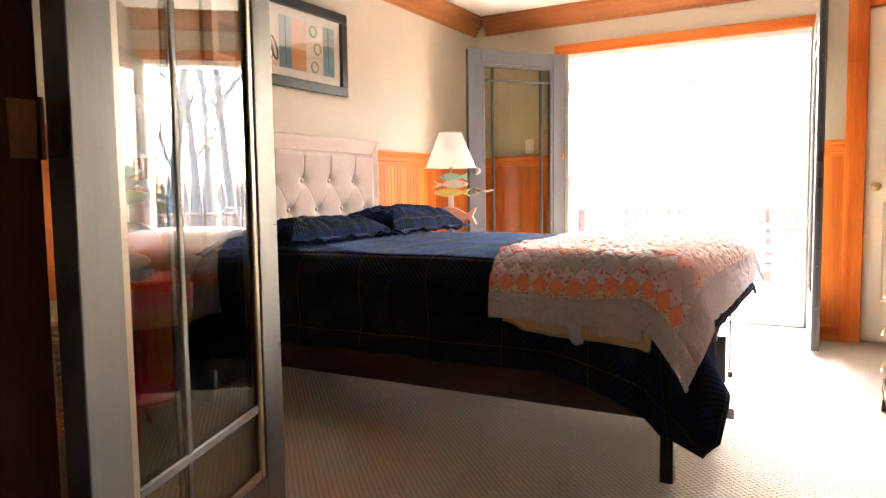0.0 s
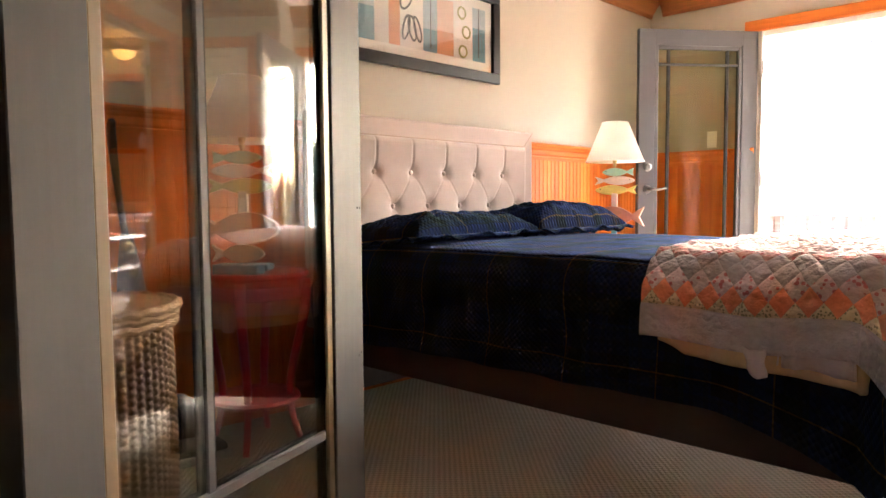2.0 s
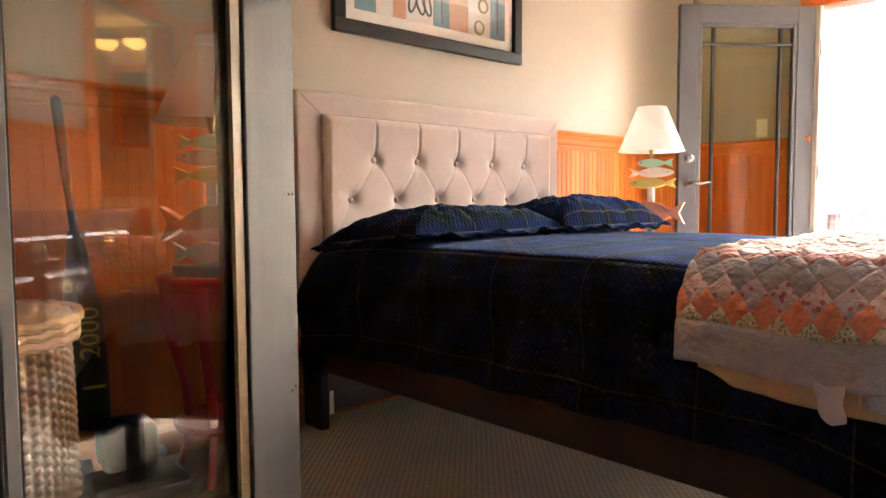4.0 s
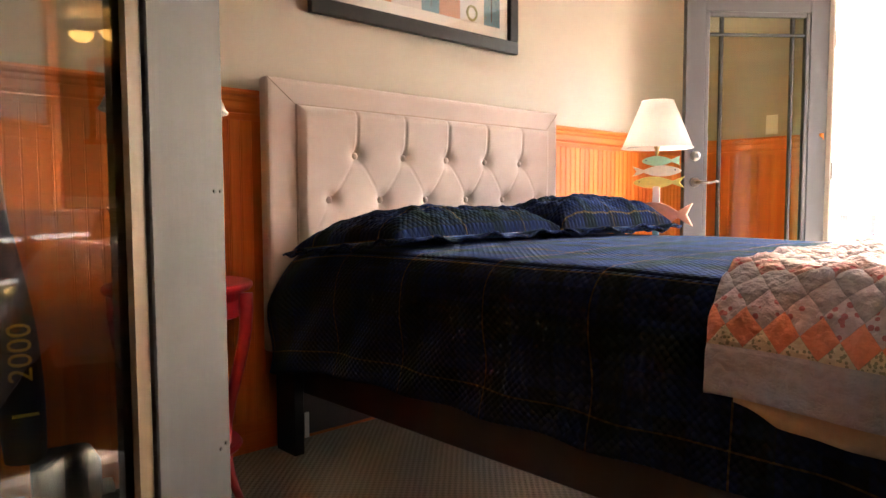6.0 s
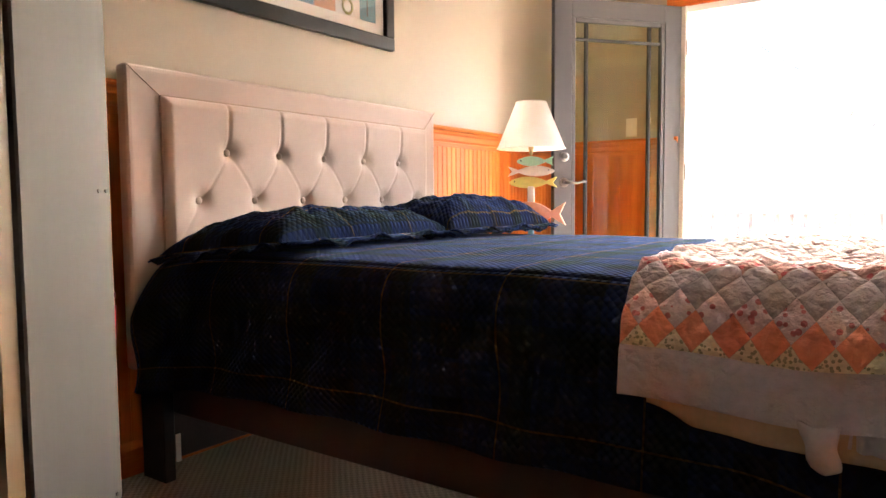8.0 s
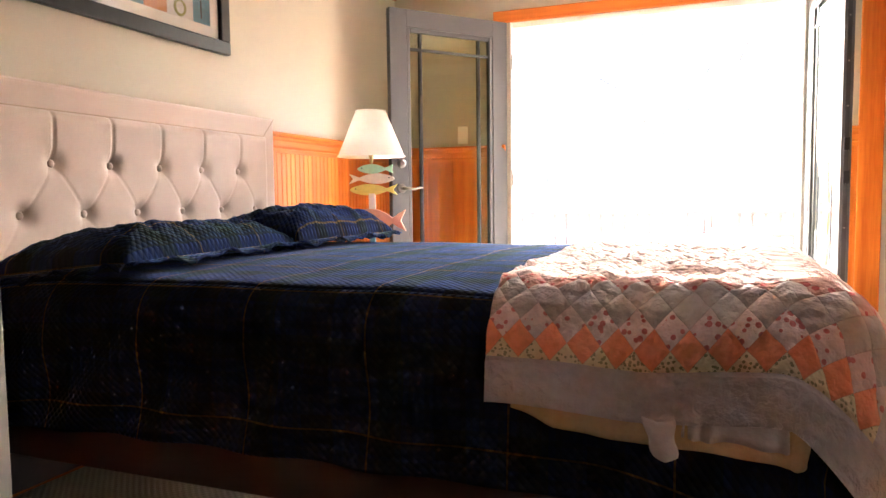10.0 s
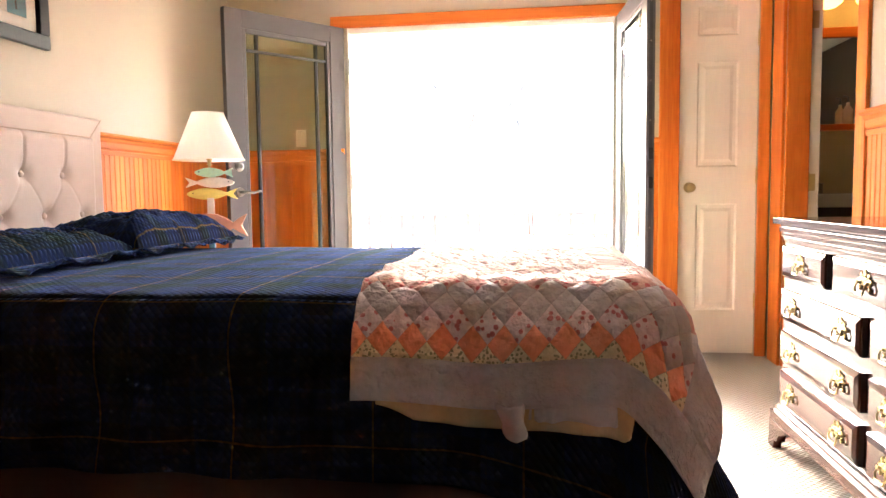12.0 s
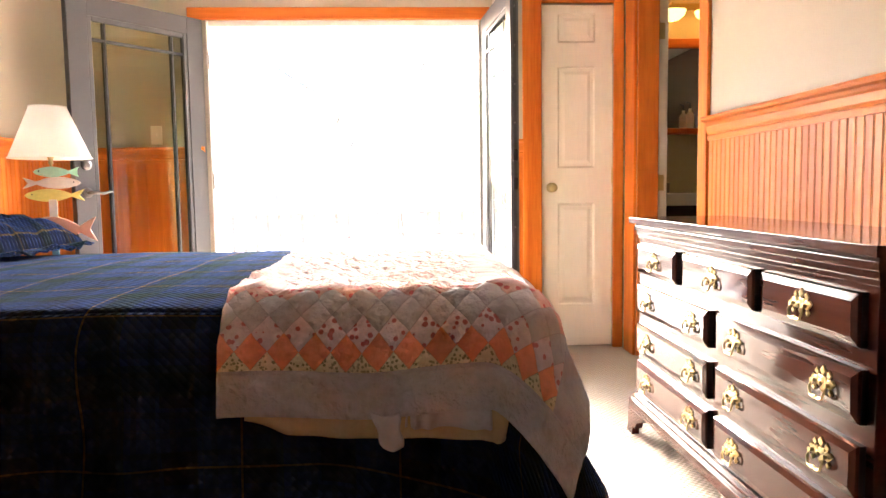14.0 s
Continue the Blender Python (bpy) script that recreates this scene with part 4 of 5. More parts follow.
# ---- pillows ----
def pillow(label, cx, cy, cz, turn, lx, ly, h, seed, pitch=14):
    root = tagged(new("pillow"), label, "pillow", "pillows on the bed")
    root.matrix_world = pose(cx, cy, cz, 0, -pitch, turn)

    def wrinkle(u, v, seed):
        """Soft creases that run in from the corners and along the front edge."""
        w = noise.noise(Vector((u * 1.6 + v * 5.5 + seed, v * 1.2 - u * 2.0, seed)))
        w2 = noise.noise(Vector((u * 9.0 - seed, v * 3.5 + u * 3.0, 2.0)))
        return -0.010 * (1 - abs(w)) ** 6 - 0.006 * (1 - abs(w2)) ** 5

    def droop(u, v):
        return h * 0.30 * max(abs(u), abs(v)) ** 4

    def pt(s, t, up):
        u, v = 2 * s - 1, 2 * t - 1
        e = (1 - abs(u) ** 3.0) * (1 - abs(v) ** 4.0)
        body = max(0.0, e) ** 0.40
        n = noise.noise(Vector((u * 2.3 + seed, v * 2.3, up))) * 0.016 + noise.noise(Vector((u * 5 + seed, v * 5, up))) * 0.009 + noise.ridged_multi_fractal(Vector((u * 2.6 + seed, v * 4.2, up * 0.5)), 1.0, 2.0, 4, 1.0, 2.0) * 0.007 + wrinkle(u, v, seed) * (1 if up > 0 else 0)
        pinch = 1 - 0.07 * (abs(u) ** 3) * (1 - abs(v) ** 2) - 0.02 * abs(v)
        z = up * h * body * (0.66 if up > 0 else 0.34) + n * body - droop(u, v)
        return (u * lx / 2 * (1 + 0.05 * abs(v) ** 4), v * ly / 2 * pinch * (1 + 0.05 * abs(u) ** 4), z)

    bm = bmesh.new()
    sheet(bm, 60, 80, lambda s, t: pt(s, t, 1), lambda s, t: (s * lx + seed, t * ly))
    sheet(bm, 30, 40, lambda s, t: pt(s, 1 - t, -1), lambda s, t: (s * lx + seed, t * ly))
    part("cover", bm, PLAID, root)
    hem = bmesh.new()
    for edge, sg in (("u", -1), ("u", 1), ("v", -1), ("v", 1)):
        def fl(s, t, edge=edge, sg=sg):
            k = 2 * s - 1
            wv = (0.009 * math.sin(k * 9 + seed + sg) + 0.008 * math.sin(k * 21 + 2 * seed)) * t
            if edge == "u":
                return (sg * (lx / 2 * 1.0 + 0.045 * t), k * (ly / 2) * (1 + 0.05 * t), wv - h * (0.30 + 0.06 * t))
            return (k * lx / 2 * (1 + 0.08 * t), sg * (ly / 2 + 0.045 * t), wv - h * (0.30 + 0.10 * t))
        sheet(hem, 36, 3, fl, lambda s, t: (s * 0.6 + seed, t * 0.05))
    fr = part("flange", hem, PLAID, root)
    thicken(fr, 0.006, 0.0)
    return root


pillow("dark plaid pillow with a soft flange against the headboard", 0.40, 2.73, 0.780, 3, 0.50, 0.84, 0.115, 1.3, 6)
pillow("dark plaid pillow with a soft flange beside the other", 0.42, 3.53, 0.794, -3, 0.50, 0.72, 0.15, 4.7, 6)


# ---- picture ----
pic = thing("picture", "abstract print of teal and orange strips in a dark frame", "picture")
PY0, PY1, PZ0, PZ1, F = 2.465, 3.617, 1.577, 2.08, 0.058


def frame_bar(name, y0, y1, z0, z1):
    part(name, boxes((0.004, 0.034, y0, y1, z0, z1), bevel=0.006, segments=2), FRAMEBLACK, pic)


frame_bar("frame_bar", PY0, PY1, PZ0, PZ0 + F)
frame_bar("frame_bar", PY0, PY1, PZ1 - F, PZ1)
frame_bar("frame_bar", PY0, PY0 + F, PZ0 + F, PZ1 - F)
frame_bar("frame_bar", PY1 - F, PY1, PZ0 + F, PZ1 - F)
part("mat_board", boxes((0.006, 0.012, PY0 + F, PY1 - F, PZ0 + F, PZ1 - F)), MATBOARD, pic)
ay0, ay1, az0, az1 = PY0 + F + 0.055, PY1 - F - 0.055, PZ0 + F + 0.05, PZ1 - F - 0.05
strips = [(0.0, 0.12, ARTBLUE, ARTTEAL, 0.55), (0.12, 0.22, ARTWHITE, ARTWHITE, 0.4), (0.22, 0.30, ARTPEACH, ARTORANGE, 0.9), (0.30, 0.475, MATBOARD, ARTWHITE, 0.38), (0.475, 0.585, ARTBLUE, ARTTEAL, 0.40),
          (0.585, 0.72, ARTPEACH, ARTORANGE, 0.42), (0.72, 0.885, MATBOARD, ARTWHITE, 0.36), (0.885, 1.0, ARTBLUE, ARTTEAL, 0.62)]
for a, b, upper, lower, cut in strips:
    zc = az0 + cut * (az1 - az0)
    part("strip", boxes((0.012, 0.0136, ay0 + a * (ay1 - ay0), ay0 + b * (ay1 - ay0), zc, az1)), upper, pic)
    part("strip", boxes((0.012, 0.0138, ay0 + a * (ay1 - ay0), ay0 + b * (ay1 - ay0), az0, zc)), lower, pic)


def ring(y, z, r, w, m, squash=1.0, lean=0.0):
    pts = [(0.0142, y + r * math.cos(k * math.pi / 12) * squash + lean * r * math.sin(k * math.pi / 12), z + r * math.sin(k * math.pi / 12)) for k in range(25)]
    part("ring", tube(bmesh.new(), pts, w, 5, cap=False), m, pic)


for k, (yy, zz) in enumerate(((0.80, 0.13), (0.83, 0.50), (0.79, 0.84))):
    ring(ay0 + yy * (ay1 - ay0), az0 + zz * (az1 - az0), 0.030, 0.0058, ARTGREEN)
for yy, zz, sq, le in ((0.345, 0.34, 0.35, 0.25), (0.39, 0.34, 0.4, -0.2), (0.43, 0.34, 0.35, -0.3), (0.35, 0.85, 0.6, 0.4)):
    ring(ay0 + yy * (ay1 - ay0), az0 + zz * (az1 - az0), 0.060, 0.0055, ARTBLACK, sq, le)
part("line", boxes((0.0138, 0.0148, ay0 + 0.935 * (ay1 - ay0), ay0 + 0.942 * (ay1 - ay0), az0 + 0.02, az1)), ARTBLACK, pic)
part("line", boxes((0.0138, 0.0148, ay0 + 0.53 * (ay1 - ay0), ay0 + 0.536 * (ay1 - ay0), az0 + 0.02, az1)), ARTBLACK, pic)
pg = part("glazing", boxes((0.020, 0.022, PY0 + F - 0.002, PY1 - F + 0.002, PZ0 + F - 0.002, PZ1 - F + 0.002)), PICGLASS, pic)
pg.visible_shadow = False


# ---- red tables and fish lamps ----
def round_table(cx, cy, r, zt):
    root = thing("side_table", "round red painted side table with curved legs and low shelf", "table", "red tables by the bed", at=(cx, cy, 0))
    part("tabletop", lathe(bmesh.new(), [(0.02, zt - 0.022), (r - 0.006, zt - 0.022), (r, zt - 0.014), (r, zt - 0.006), (r - 0.006, zt), (0.02, zt)], 48), RED, root, smooth=False)
    part("apron", lathe(bmesh.new(), [(r - 0.04, zt - 0.10), (r - 0.028, zt - 0.095), (r - 0.03, zt - 0.05), (r - 0.022, zt - 0.022), (r - 0.06, zt - 0.022), (r - 0.06, zt - 0.10)], 48, cap=False), RED, root)
    part("shelf", lathe(bmesh.new(), [(0.02, 0.165), (r - 0.045, 0.165), (r - 0.038, 0.175), (r - 0.045, 0.185), (0.02, 0.185)], 40), RED, root)
    for k in range(4):
        a = radians(45 + 90 * k)
        pts, rad = [], []
        for i in range(13):
            f = i / 12
            z = f * (zt - 0.03)
            rr = r - 0.035 + 0.030 * math.sin(math.pi * (f - 0.55) * 1.6) * (1 if f > 0.3 else 1) - 0.02 * math.sin(math.pi * f) + 0.012 * (1 - f) ** 6
            pts.append((rr * math.cos(a), rr * math.sin(a), z))
            rad.append(0.012 + 0.008 * f)
        part("leg", tube(bmesh.new(), pts, rad, 10), RED, root, smooth=True)
    return root


def fish(name, length, height, thick, material, parent, cx, cz, flip=1, label=""):
    n = 26
    top, bot = [], []
    for i in range(n + 1):
        f = i / n
        x = (f - 0.5) * length
        if f < 0.78:
            g = f / 0.78
            hh = height / 2 * (math.sin(math.pi * min(1, g * 0.93 + 0.035)) ** 0.75)
            hh = max(hh, height * 0.07)
        else:
            g = (f - 0.78) / 0.22
            hh = height * (0.11 + 0.36 * g ** 0.8)
        if i == 0:
            hh = height * 0.03
        top.append((x, hh))
        bot.append((x, -hh * 0.95))
    notch = (length / 2 - 0.09 * length, 0.0)
    poly = top + [notch] + bot[::-1]
    bm = bmesh.new()
    fr = [bm.verts.new((cx + flip * x, -thick / 2, cz + z)) for x, z in poly]
    bk = [bm.verts.new((cx + flip * x, thick / 2, cz + z)) for x, z in poly]
    m = len(poly)
    bm.faces.new(fr)
    bm.faces.new(bk[::-1])
    for k in range(m):
        bm.faces.new((fr[k], bk[k], bk[(k + 1) % m], fr[(k + 1) % m]))
    bmesh.ops.recalc_face_normals(bm, faces=bm.faces)
    bmesh.ops.bevel(bm, geom=[e for e in bm.edges if e.calc_face_angle(0) > 1.0 and (e.verts[0].co.y * e.verts[1].co.y > 0)], offset=0.0025, segments=1, affect="EDGES")
    ob = part(name, bm, material, parent, label)
    e = tube(bmesh.new(), [(cx - flip * length * 0.38, -thick / 2 - 0.001, cz + height * 0.08), (cx - flip * length * 0.38, thick / 2 + 0.001, cz + height * 0.08)], 0.0035, 8)
    part("eye", e, DARKBAR, ob)
    return ob


def fish_lamp(cx, cy, zt, turn):
    root = thing("table_lamp", "table lamp of stacked painted wooden fish under cream shade", "lamp", "fish lamps", at=(cx, cy, zt), turn=turn)
    fish("base_fish", 0.31, 0.125, 0.05, FISHPINK, root, 0.02, 0.158, 1, "rosy painted wooden fish")
    part("foot", boxes((-0.10, 0.10, -0.045, 0.045, 0, 0.025), (-0.015, 0.015, -0.015, 0.015, 0.02, 0.14), bevel=0.004), BLUEBLOCK, root)
    part("post", boxes((-0.017, 0.017, -0.012, 0.012, 0.205, 0.30), bevel=0.002), FISHWHITE, root)
    fish("fish", 0.245, 0.060, 0.022, FISHYELLOW, root, 0.01, 0.318, 1, "yellow painted wooden fish")
    fish("fish", 0.235, 0.055, 0.022, FISHWHITE, root, 0.0, 0.375, -1, "white painted wooden fish")
    fish("fish", 0.185, 0.050, 0.022, FISHGREEN, root, 0.02, 0.425, 1, "mint green painted wooden fish")
    part("stem", lathe(bmesh.new(), [(0.006, 0.44), (0.006, 0.46), (0.012, 0.465), (0.008, 0.475), (0.014, 0.49), (0.014, 0.52), (0.006, 0.53), (0.006, 0.70)], 16), BRASS, root, "brass lamp socket", smooth=True)
    sh = part("shade", lathe(bmesh.new(), [(0.172, 0.487), (0.0765, 0.722)], 56, cap=False), SHADE, root, "cream tapered fabric shade", smooth=True)
    thicken(sh, 0.003, -1.0)
    part("rim", tube(bmesh.new(), [(0.173 * math.cos(k * math.pi / 20), 0.173 * math.sin(k * math.pi / 20), 0.489) for k in range(41)], 0.0025, 6, cap=False), SHADE, sh)
    part("rim", tube(bmesh.new(), [(0.077 * math.cos(k * math.pi / 20), 0.077 * math.sin(k * math.pi / 20), 0.721) for k in range(41)], 0.0025, 6, cap=False), SHADE, sh)
    part("spider", boxes((-0.074, 0.074, -0.002, 0.002, 0.700, 0.703), (-0.002, 0.002, -0.074, 0.074, 0.700, 0.703)), BRASS, root)
    return root


TZ = 0.655
round_table(0.285, 1.84, 0.205, TZ)
round_table(0.42, 4.23, 0.205, TZ)
fish_lamp(0.235, 1.835, TZ, 222)
fish_lamp(0.42, 4.225, TZ, 22)
sc = thing("fish_figure", "white wooden fish figure on a blue block", "figurine", at=(0.345, 1.745, TZ), turn=35)
part("block", boxes((-0.085, 0.085, -0.035, 0.035, 0, 0.035), bevel=0.003), BLUEBLOCK, sc)
fish("fish", 0.20, 0.068, 0.018, FISHWHITE, sc, 0.0, 0.073, -1)


# ---- dresser ----
def dresser():
    X0 = 2.95
    root = thing("dresser", "dark mahogany dresser with nine drawers and brass pulls", "dresser")
    ya, yb = 2.165, 3.56
    part("case", boxes((X0, XR - 0.05, ya, yb, 0.14, 0.80), bevel=0.002), MAHOG, root)
    for nm, out, z0, z1 in (("top_moulding", 0.006, 0.772, 0.786), ("top_moulding", 0.010, 0.786, 0.803), ("top_moulding", 0.016, 0.803, 0.822), ("top_moulding", 0.013, 0.82, 0.834), ("top", 0.034, 0.832, 0.855),
                            ("base_moulding", 0.030, 0.10, 0.135), ("base_moulding", 0.020, 0.135, 0.152), ("base_moulding", 0.010, 0.152, 0.166)):
        part(nm, boxes((X0 - out, XR - 0.048, ya - out, yb + out, z0, z1), bevel=0.0018, segments=2), MAHOG, root)
    for y, s in ((yb + 0.03, -1), (ya - 0.03, 1)):
        bm = bmesh.new()
        prof = [(0, 0.10), (0, 0.035), (-0.012 * s, 0.0), (0.05 * s, 0.0), (0.055 * s, 0.03), (0.085 * s, 0.035), (0.10 * s, 0.06), (0.14 * s, 0.075), (0.17 * s, 0.10)]
        for x0, x1 in ((X0 - 0.032, X0 - 0.004),):
            r0 = [bm.verts.new((x0, y + a, z)) for a, z in prof]
            r1 = [bm.verts.new((x1, y + a, z)) for a, z in prof]
            for k in range(len(prof)):
                bm.faces.new((r0[k], r0[(k + 1) % len(prof)], r1[(k + 1) % len(prof)], r1[k]))
            bm.faces.new(r0)
            bm.faces.new(r1[::-1])
        bmesh.ops.recalc_face_normals(bm, faces=bm.faces)
        part("bracket_foot", bm, MAHOG, root)
        part("foot", boxes((XR - 0.12, XR - 0.05, min(y, y + 0.06 * s), max(y, y + 0.06 * s), 0, 0.10), bevel=0.003), MAHOG, root)

    def handle_mesh():
        bm = bmesh.new()
        # a pierced plate: three pointed leaves above, rounded bosses and scrolled ears joined by thin bars
        lobes = [(0.0, 0.033, 0.014, 4), (0.027, 0.027, 0.011, 4), (-0.027, 0.027, 0.011, 4), (0.044, 0.010, 0.009, 4), (-0.044, 0.010, 0.009, 4), (0.030, 0.006, 0.012, 12), (-0.030, 0.006, 0.012, 12),
                 (0.0, 0.012, 0.009, 12), (0.014, 0.016, 0.006, 10), (-0.014, 0.016, 0.006, 10), (0.015, 0.000, 0.006, 10), (-0.015, 0.000, 0.006, 10), (0.036, -0.013, 0.008, 4), (-0.036, -0.013, 0.008, 4), (0.0, -0.010, 0.008, 4)]
        for i, (ly, lz, lr, sides) in enumerate(lobes):
            tube(bm, [(0.001, ly, lz), (-0.003 - 0.0002 * i, ly, lz), (-0.0045 - 0.0002 * i, ly, lz)], [lr, lr, lr * 0.7], sides)
        for ly in (-0.022, 0.022):
            tube(bm, [(-0.002, ly, 0.006), (-0.002, 0.0, 0.010)], 0.003, 6)
        for s in (-1, 1):
            tube(bm, [(0, 0.030 * s, 0.004), (-0.016, 0.030 * s, 0.004), (-0.018, 0.030 * s, 0.004)], [0.006, 0.005, 0.008], 10)
        tube(bm, [(-0.015, -0.030, 0.004), (-0.020, -0.034, -0.012), (-0.022, -0.026, -0.028), (-0.022, -0.012, -0.031), (-0.022, 0.0, -0.028), (-0.022, 0.012, -0.031), (-0.022, 0.026, -0.028), (-0.020, 0.034, -0.012), (-0.015, 0.030, 0.004)],
             [0.003, 0.0035, 0.004, 0.0045, 0.005, 0.0045, 0.004, 0.0035, 0.003], 8)
        return bm

    shared = None
    rows = [(0.645, 0.757, ((3.144, 3.53, 1), (2.626, 3.093, 1), (2.198, 2.584, 1))), (0.490, 0.603, ((2.893, 3.53, 2), (2.19, 2.841, 2))),
            (0.335, 0.448, ((2.893, 3.53, 2), (2.19, 2.841, 2))), (0.180, 0.300, ((2.893, 3.53, 2), (2.19, 2.841, 2)))]
    for z0, z1, ds in rows:
        for y0, y1, n in ds:
            bm = bmesh.new()
            loops = []
            for ins, x in ((0.0, X0), (0.0, X0 - 0.014), (0.004, X0 - 0.019), (0.014, X0 - 0.022), (0.020, X0 - 0.024)):
                loops.append([bm.verts.new(p) for p in ((x, y0 + ins, z0 + ins), (x, y1 - ins, z0 + ins), (x, y1 - ins, z1 - ins), (x, y0 + ins, z1 - ins))])
            for l0, l1 in zip(loops, loops[1:]):
                for k in range(4):
                    f = bm.faces.new((l0[k], l0[(k + 1) % 4], l1[(k + 1) % 4], l1[k]))
                    # side faces in the gap take the shade colour
                    f.material_index = 1 if l0 is loops[0] else 0
            bm.faces.new(loops[-1])
            bmesh.ops.recalc_face_normals(bm, faces=bm.faces)
            dr = part("drawer", bm, [MAHOG, MAHOGDARK], root)
            w = y1 - y0
            ys = [(y0 + y1) / 2] if n == 1 else [y0 + 0.11, y1 - 0.13]
            for y in ys:
                if shared is None:
                    hd = part("handle", handle_mesh(), BRASS, dr, "ornate brass bail pull", smooth=False)
                    shared = hd.data
                else:
                    hd = new("handle", shared)
                    hd.parent = dr
                    hd["label"] = "ornate brass bail pull"
                hd.location = (X0 - 0.024, y, (z0 + z1) / 2 - 0.002)
                hd.scale = (0.8, 0.8, 0.9)
    return root


dresser()


# ---- wicker hamper ----
def hamper(cx, cy, r, h):
    root = thing("hamper", "tall round brown woven seagrass hamper with lid", "basket", at=(cx, cy, 0))
    cols, rowz = 56, 36

    def wall(s, t):
        a = 2 * math.pi * s
        col = s * cols
        row = t * rowz + (0.5 if int(col) % 2 else 0.0)
        bulge = abs(math.sin(math.pi * col)) ** 0.6
        knot = abs(math.sin(math.pi * row)) ** 0.7
        rr = r * (0.93 + 0.07 * math.sin(math.pi * (0.2 + 0.6 * t))) + 0.011 * bulge * (0.35 + 0.65 * knot) - 0.006
        hole = math.exp(-((((a - radians(-48)) + math.pi) % (2 * math.pi) - math.pi) / 0.26) ** 8) * math.exp(-((t - 0.90) / 0.04) ** 8)
        rr -= 0.035 * hole
        return (rr * math.cos(a), rr * math.sin(a), 0.004 + t * (h - 0.05))

    part("body", sheet(bmesh.new(), cols * 5, rowz * 6, wall), SEAGRASS, root)
    bm = bmesh.new()
    for k in range(2):
        tube(bm, [((r + 0.004) * math.cos(i * math.pi / 30), (r + 0.004) * math.sin(i * math.pi / 30), h - 0.052 + 0.018 * k + 0.003 * math.sin(i * 2.1)) for i in range(61)], 0.011, 8, cap=False)
    part("rim", bm, SEALID, root)

    def lid(s, t):
        a = 2 * math.pi * s
        rr = t * (r + 0.012)
        z = h - 0.012 + 0.012 * (1 - t * t) + 0.0035 * abs(math.sin(math.pi * t * 16)) * (0.6 + 0.4 * math.sin(a * 40 + t * 30))
        return (rr * math.cos(a), rr * math.sin(a), z)

    lb = sheet(bmesh.new(), 160, 64, lid)
    tube(lb, [((r + 0.010) * math.cos(i * math.pi / 30), (r + 0.010) * math.sin(i * math.pi / 30), h - 0.016 + 0.003 * math.sin(i * 2.4)) for i in range(61)], 0.012, 8, cap=False)
    part("lid", lb, SEALID, root, "woven seagrass lid")
    return root


hamper(0.93, 1.01, 0.195, 0.69)

# ---- upright vacuum cleaner ----
vac = thing("vacuum_cleaner", "black and grey upright vacuum cleaner on the carpet", "vacuum cleaner", at=(0.20, 1.55, 0), turn=-6)
part("floor_head", boxes((0.0, 0.19, -0.13, 0.13, 0.012, 0.075), bevel=0.02, segments=3), VACBLACK, vac)
part("bumper", boxes((0.18, 0.205, -0.135, 0.135, 0.02, 0.05), bevel=0.008, segments=2), VACGREY, vac)
part("motor_housing", boxes((-0.09, 0.07, -0.08, 0.08, 0.06, 0.21), bevel=0.04, segments=4), VACDARK, vac, "dark motor housing", smooth=True)
for y in (-0.11, 0.11):
    part("wheel", tube(bmesh.new(), [(-0.06, y - 0.015, 0.045), (-0.06, y + 0.015, 0.045)], 0.045, 20), VACGREY, vac)


def bag_pt(s, t):
    a = 2 * math.pi * s
    w = 0.036 + 0.030 * math.sin(math.pi * min(1, t * 0.8 + 0.15)) - 0.022 * t
    d = 0.03 + 0.045 * math.sin(math.pi * (0.1 + 0.85 * t))
    return (-0.03 - 0.06 * t + d * math.cos(a), -0.09 - 0.02 * t + w * math.sin(a), 0.20 + 0.60 * t)


part("bag", sheet(bmesh.new(), 28, 30, bag_pt), VACBLACK, vac, "black cloth bag with yellow number", smooth=True)
part("handle", tube(bmesh.new(), [(-0.06, -0.05, 0.19), (-0.10, -0.09, 0.62), (-0.13, -0.12, 0.95), (-0.14, -0.13, 1.10), (-0.12, -0.14, 1.18), (-0.07, -0.15, 1.19)], [0.014, 0.013, 0.012, 0.016, 0.017, 0.014], 10), BLACKMETAL, vac, smooth=True)
cu = bpy.data.curves.new("number", "FONT")
cu.body, cu.size, cu.extrude, cu.align_x, cu.align_y = "2000", 0.078, 0.001, "CENTER", "CENTER"
cu.materials.append(YELLOW)
num = new("number", cu)
num.parent = vac
num.matrix_local = Matrix.Translation((0.030, -0.098, 0.50)) @ Euler((radians(90), 0, radians(90))).to_matrix().to_4x4() @ pose(0, 0, 0, -5, 0, 90)
part("print_bar", boxes((0.040, 0.042, -0.125, -0.065, 0.335, 0.343)), YELLOW, vac)

# ---- bathroom, through its doorway ----
tagged(part("door_bathroom", boxes((XR + 0.122, XR + 0.178, 4.845, 5.60, 0.012, 2.04), bevel=0.002), WHITEDOOR), "open cream bathroom door", "door", kind="structure")
van = thing("vanity", "dark bathroom vanity with white basin top", "vanity")
part("cabinet", boxes((3.55, 4.7, 5.70, 6.24, 0.0, 0.84), bevel=0.003), VANITY, van)
part("basin_top", boxes((3.52, 4.73, 5.66, 6.248, 0.84, 0.93), bevel=0.012, segments=3), PORCELAIN, van, "white porcelain basin top")
fa = part("faucet", tube(bmesh.new(), [(3.93, 6.10, 0.93), (3.93, 6.10, 1.02), (3.93, 6.05, 1.04), (3.93, 5.98, 1.03)], [0.014, 0.012, 0.011, 0.011]), NICKEL, van, "chrome faucet", smooth=True)
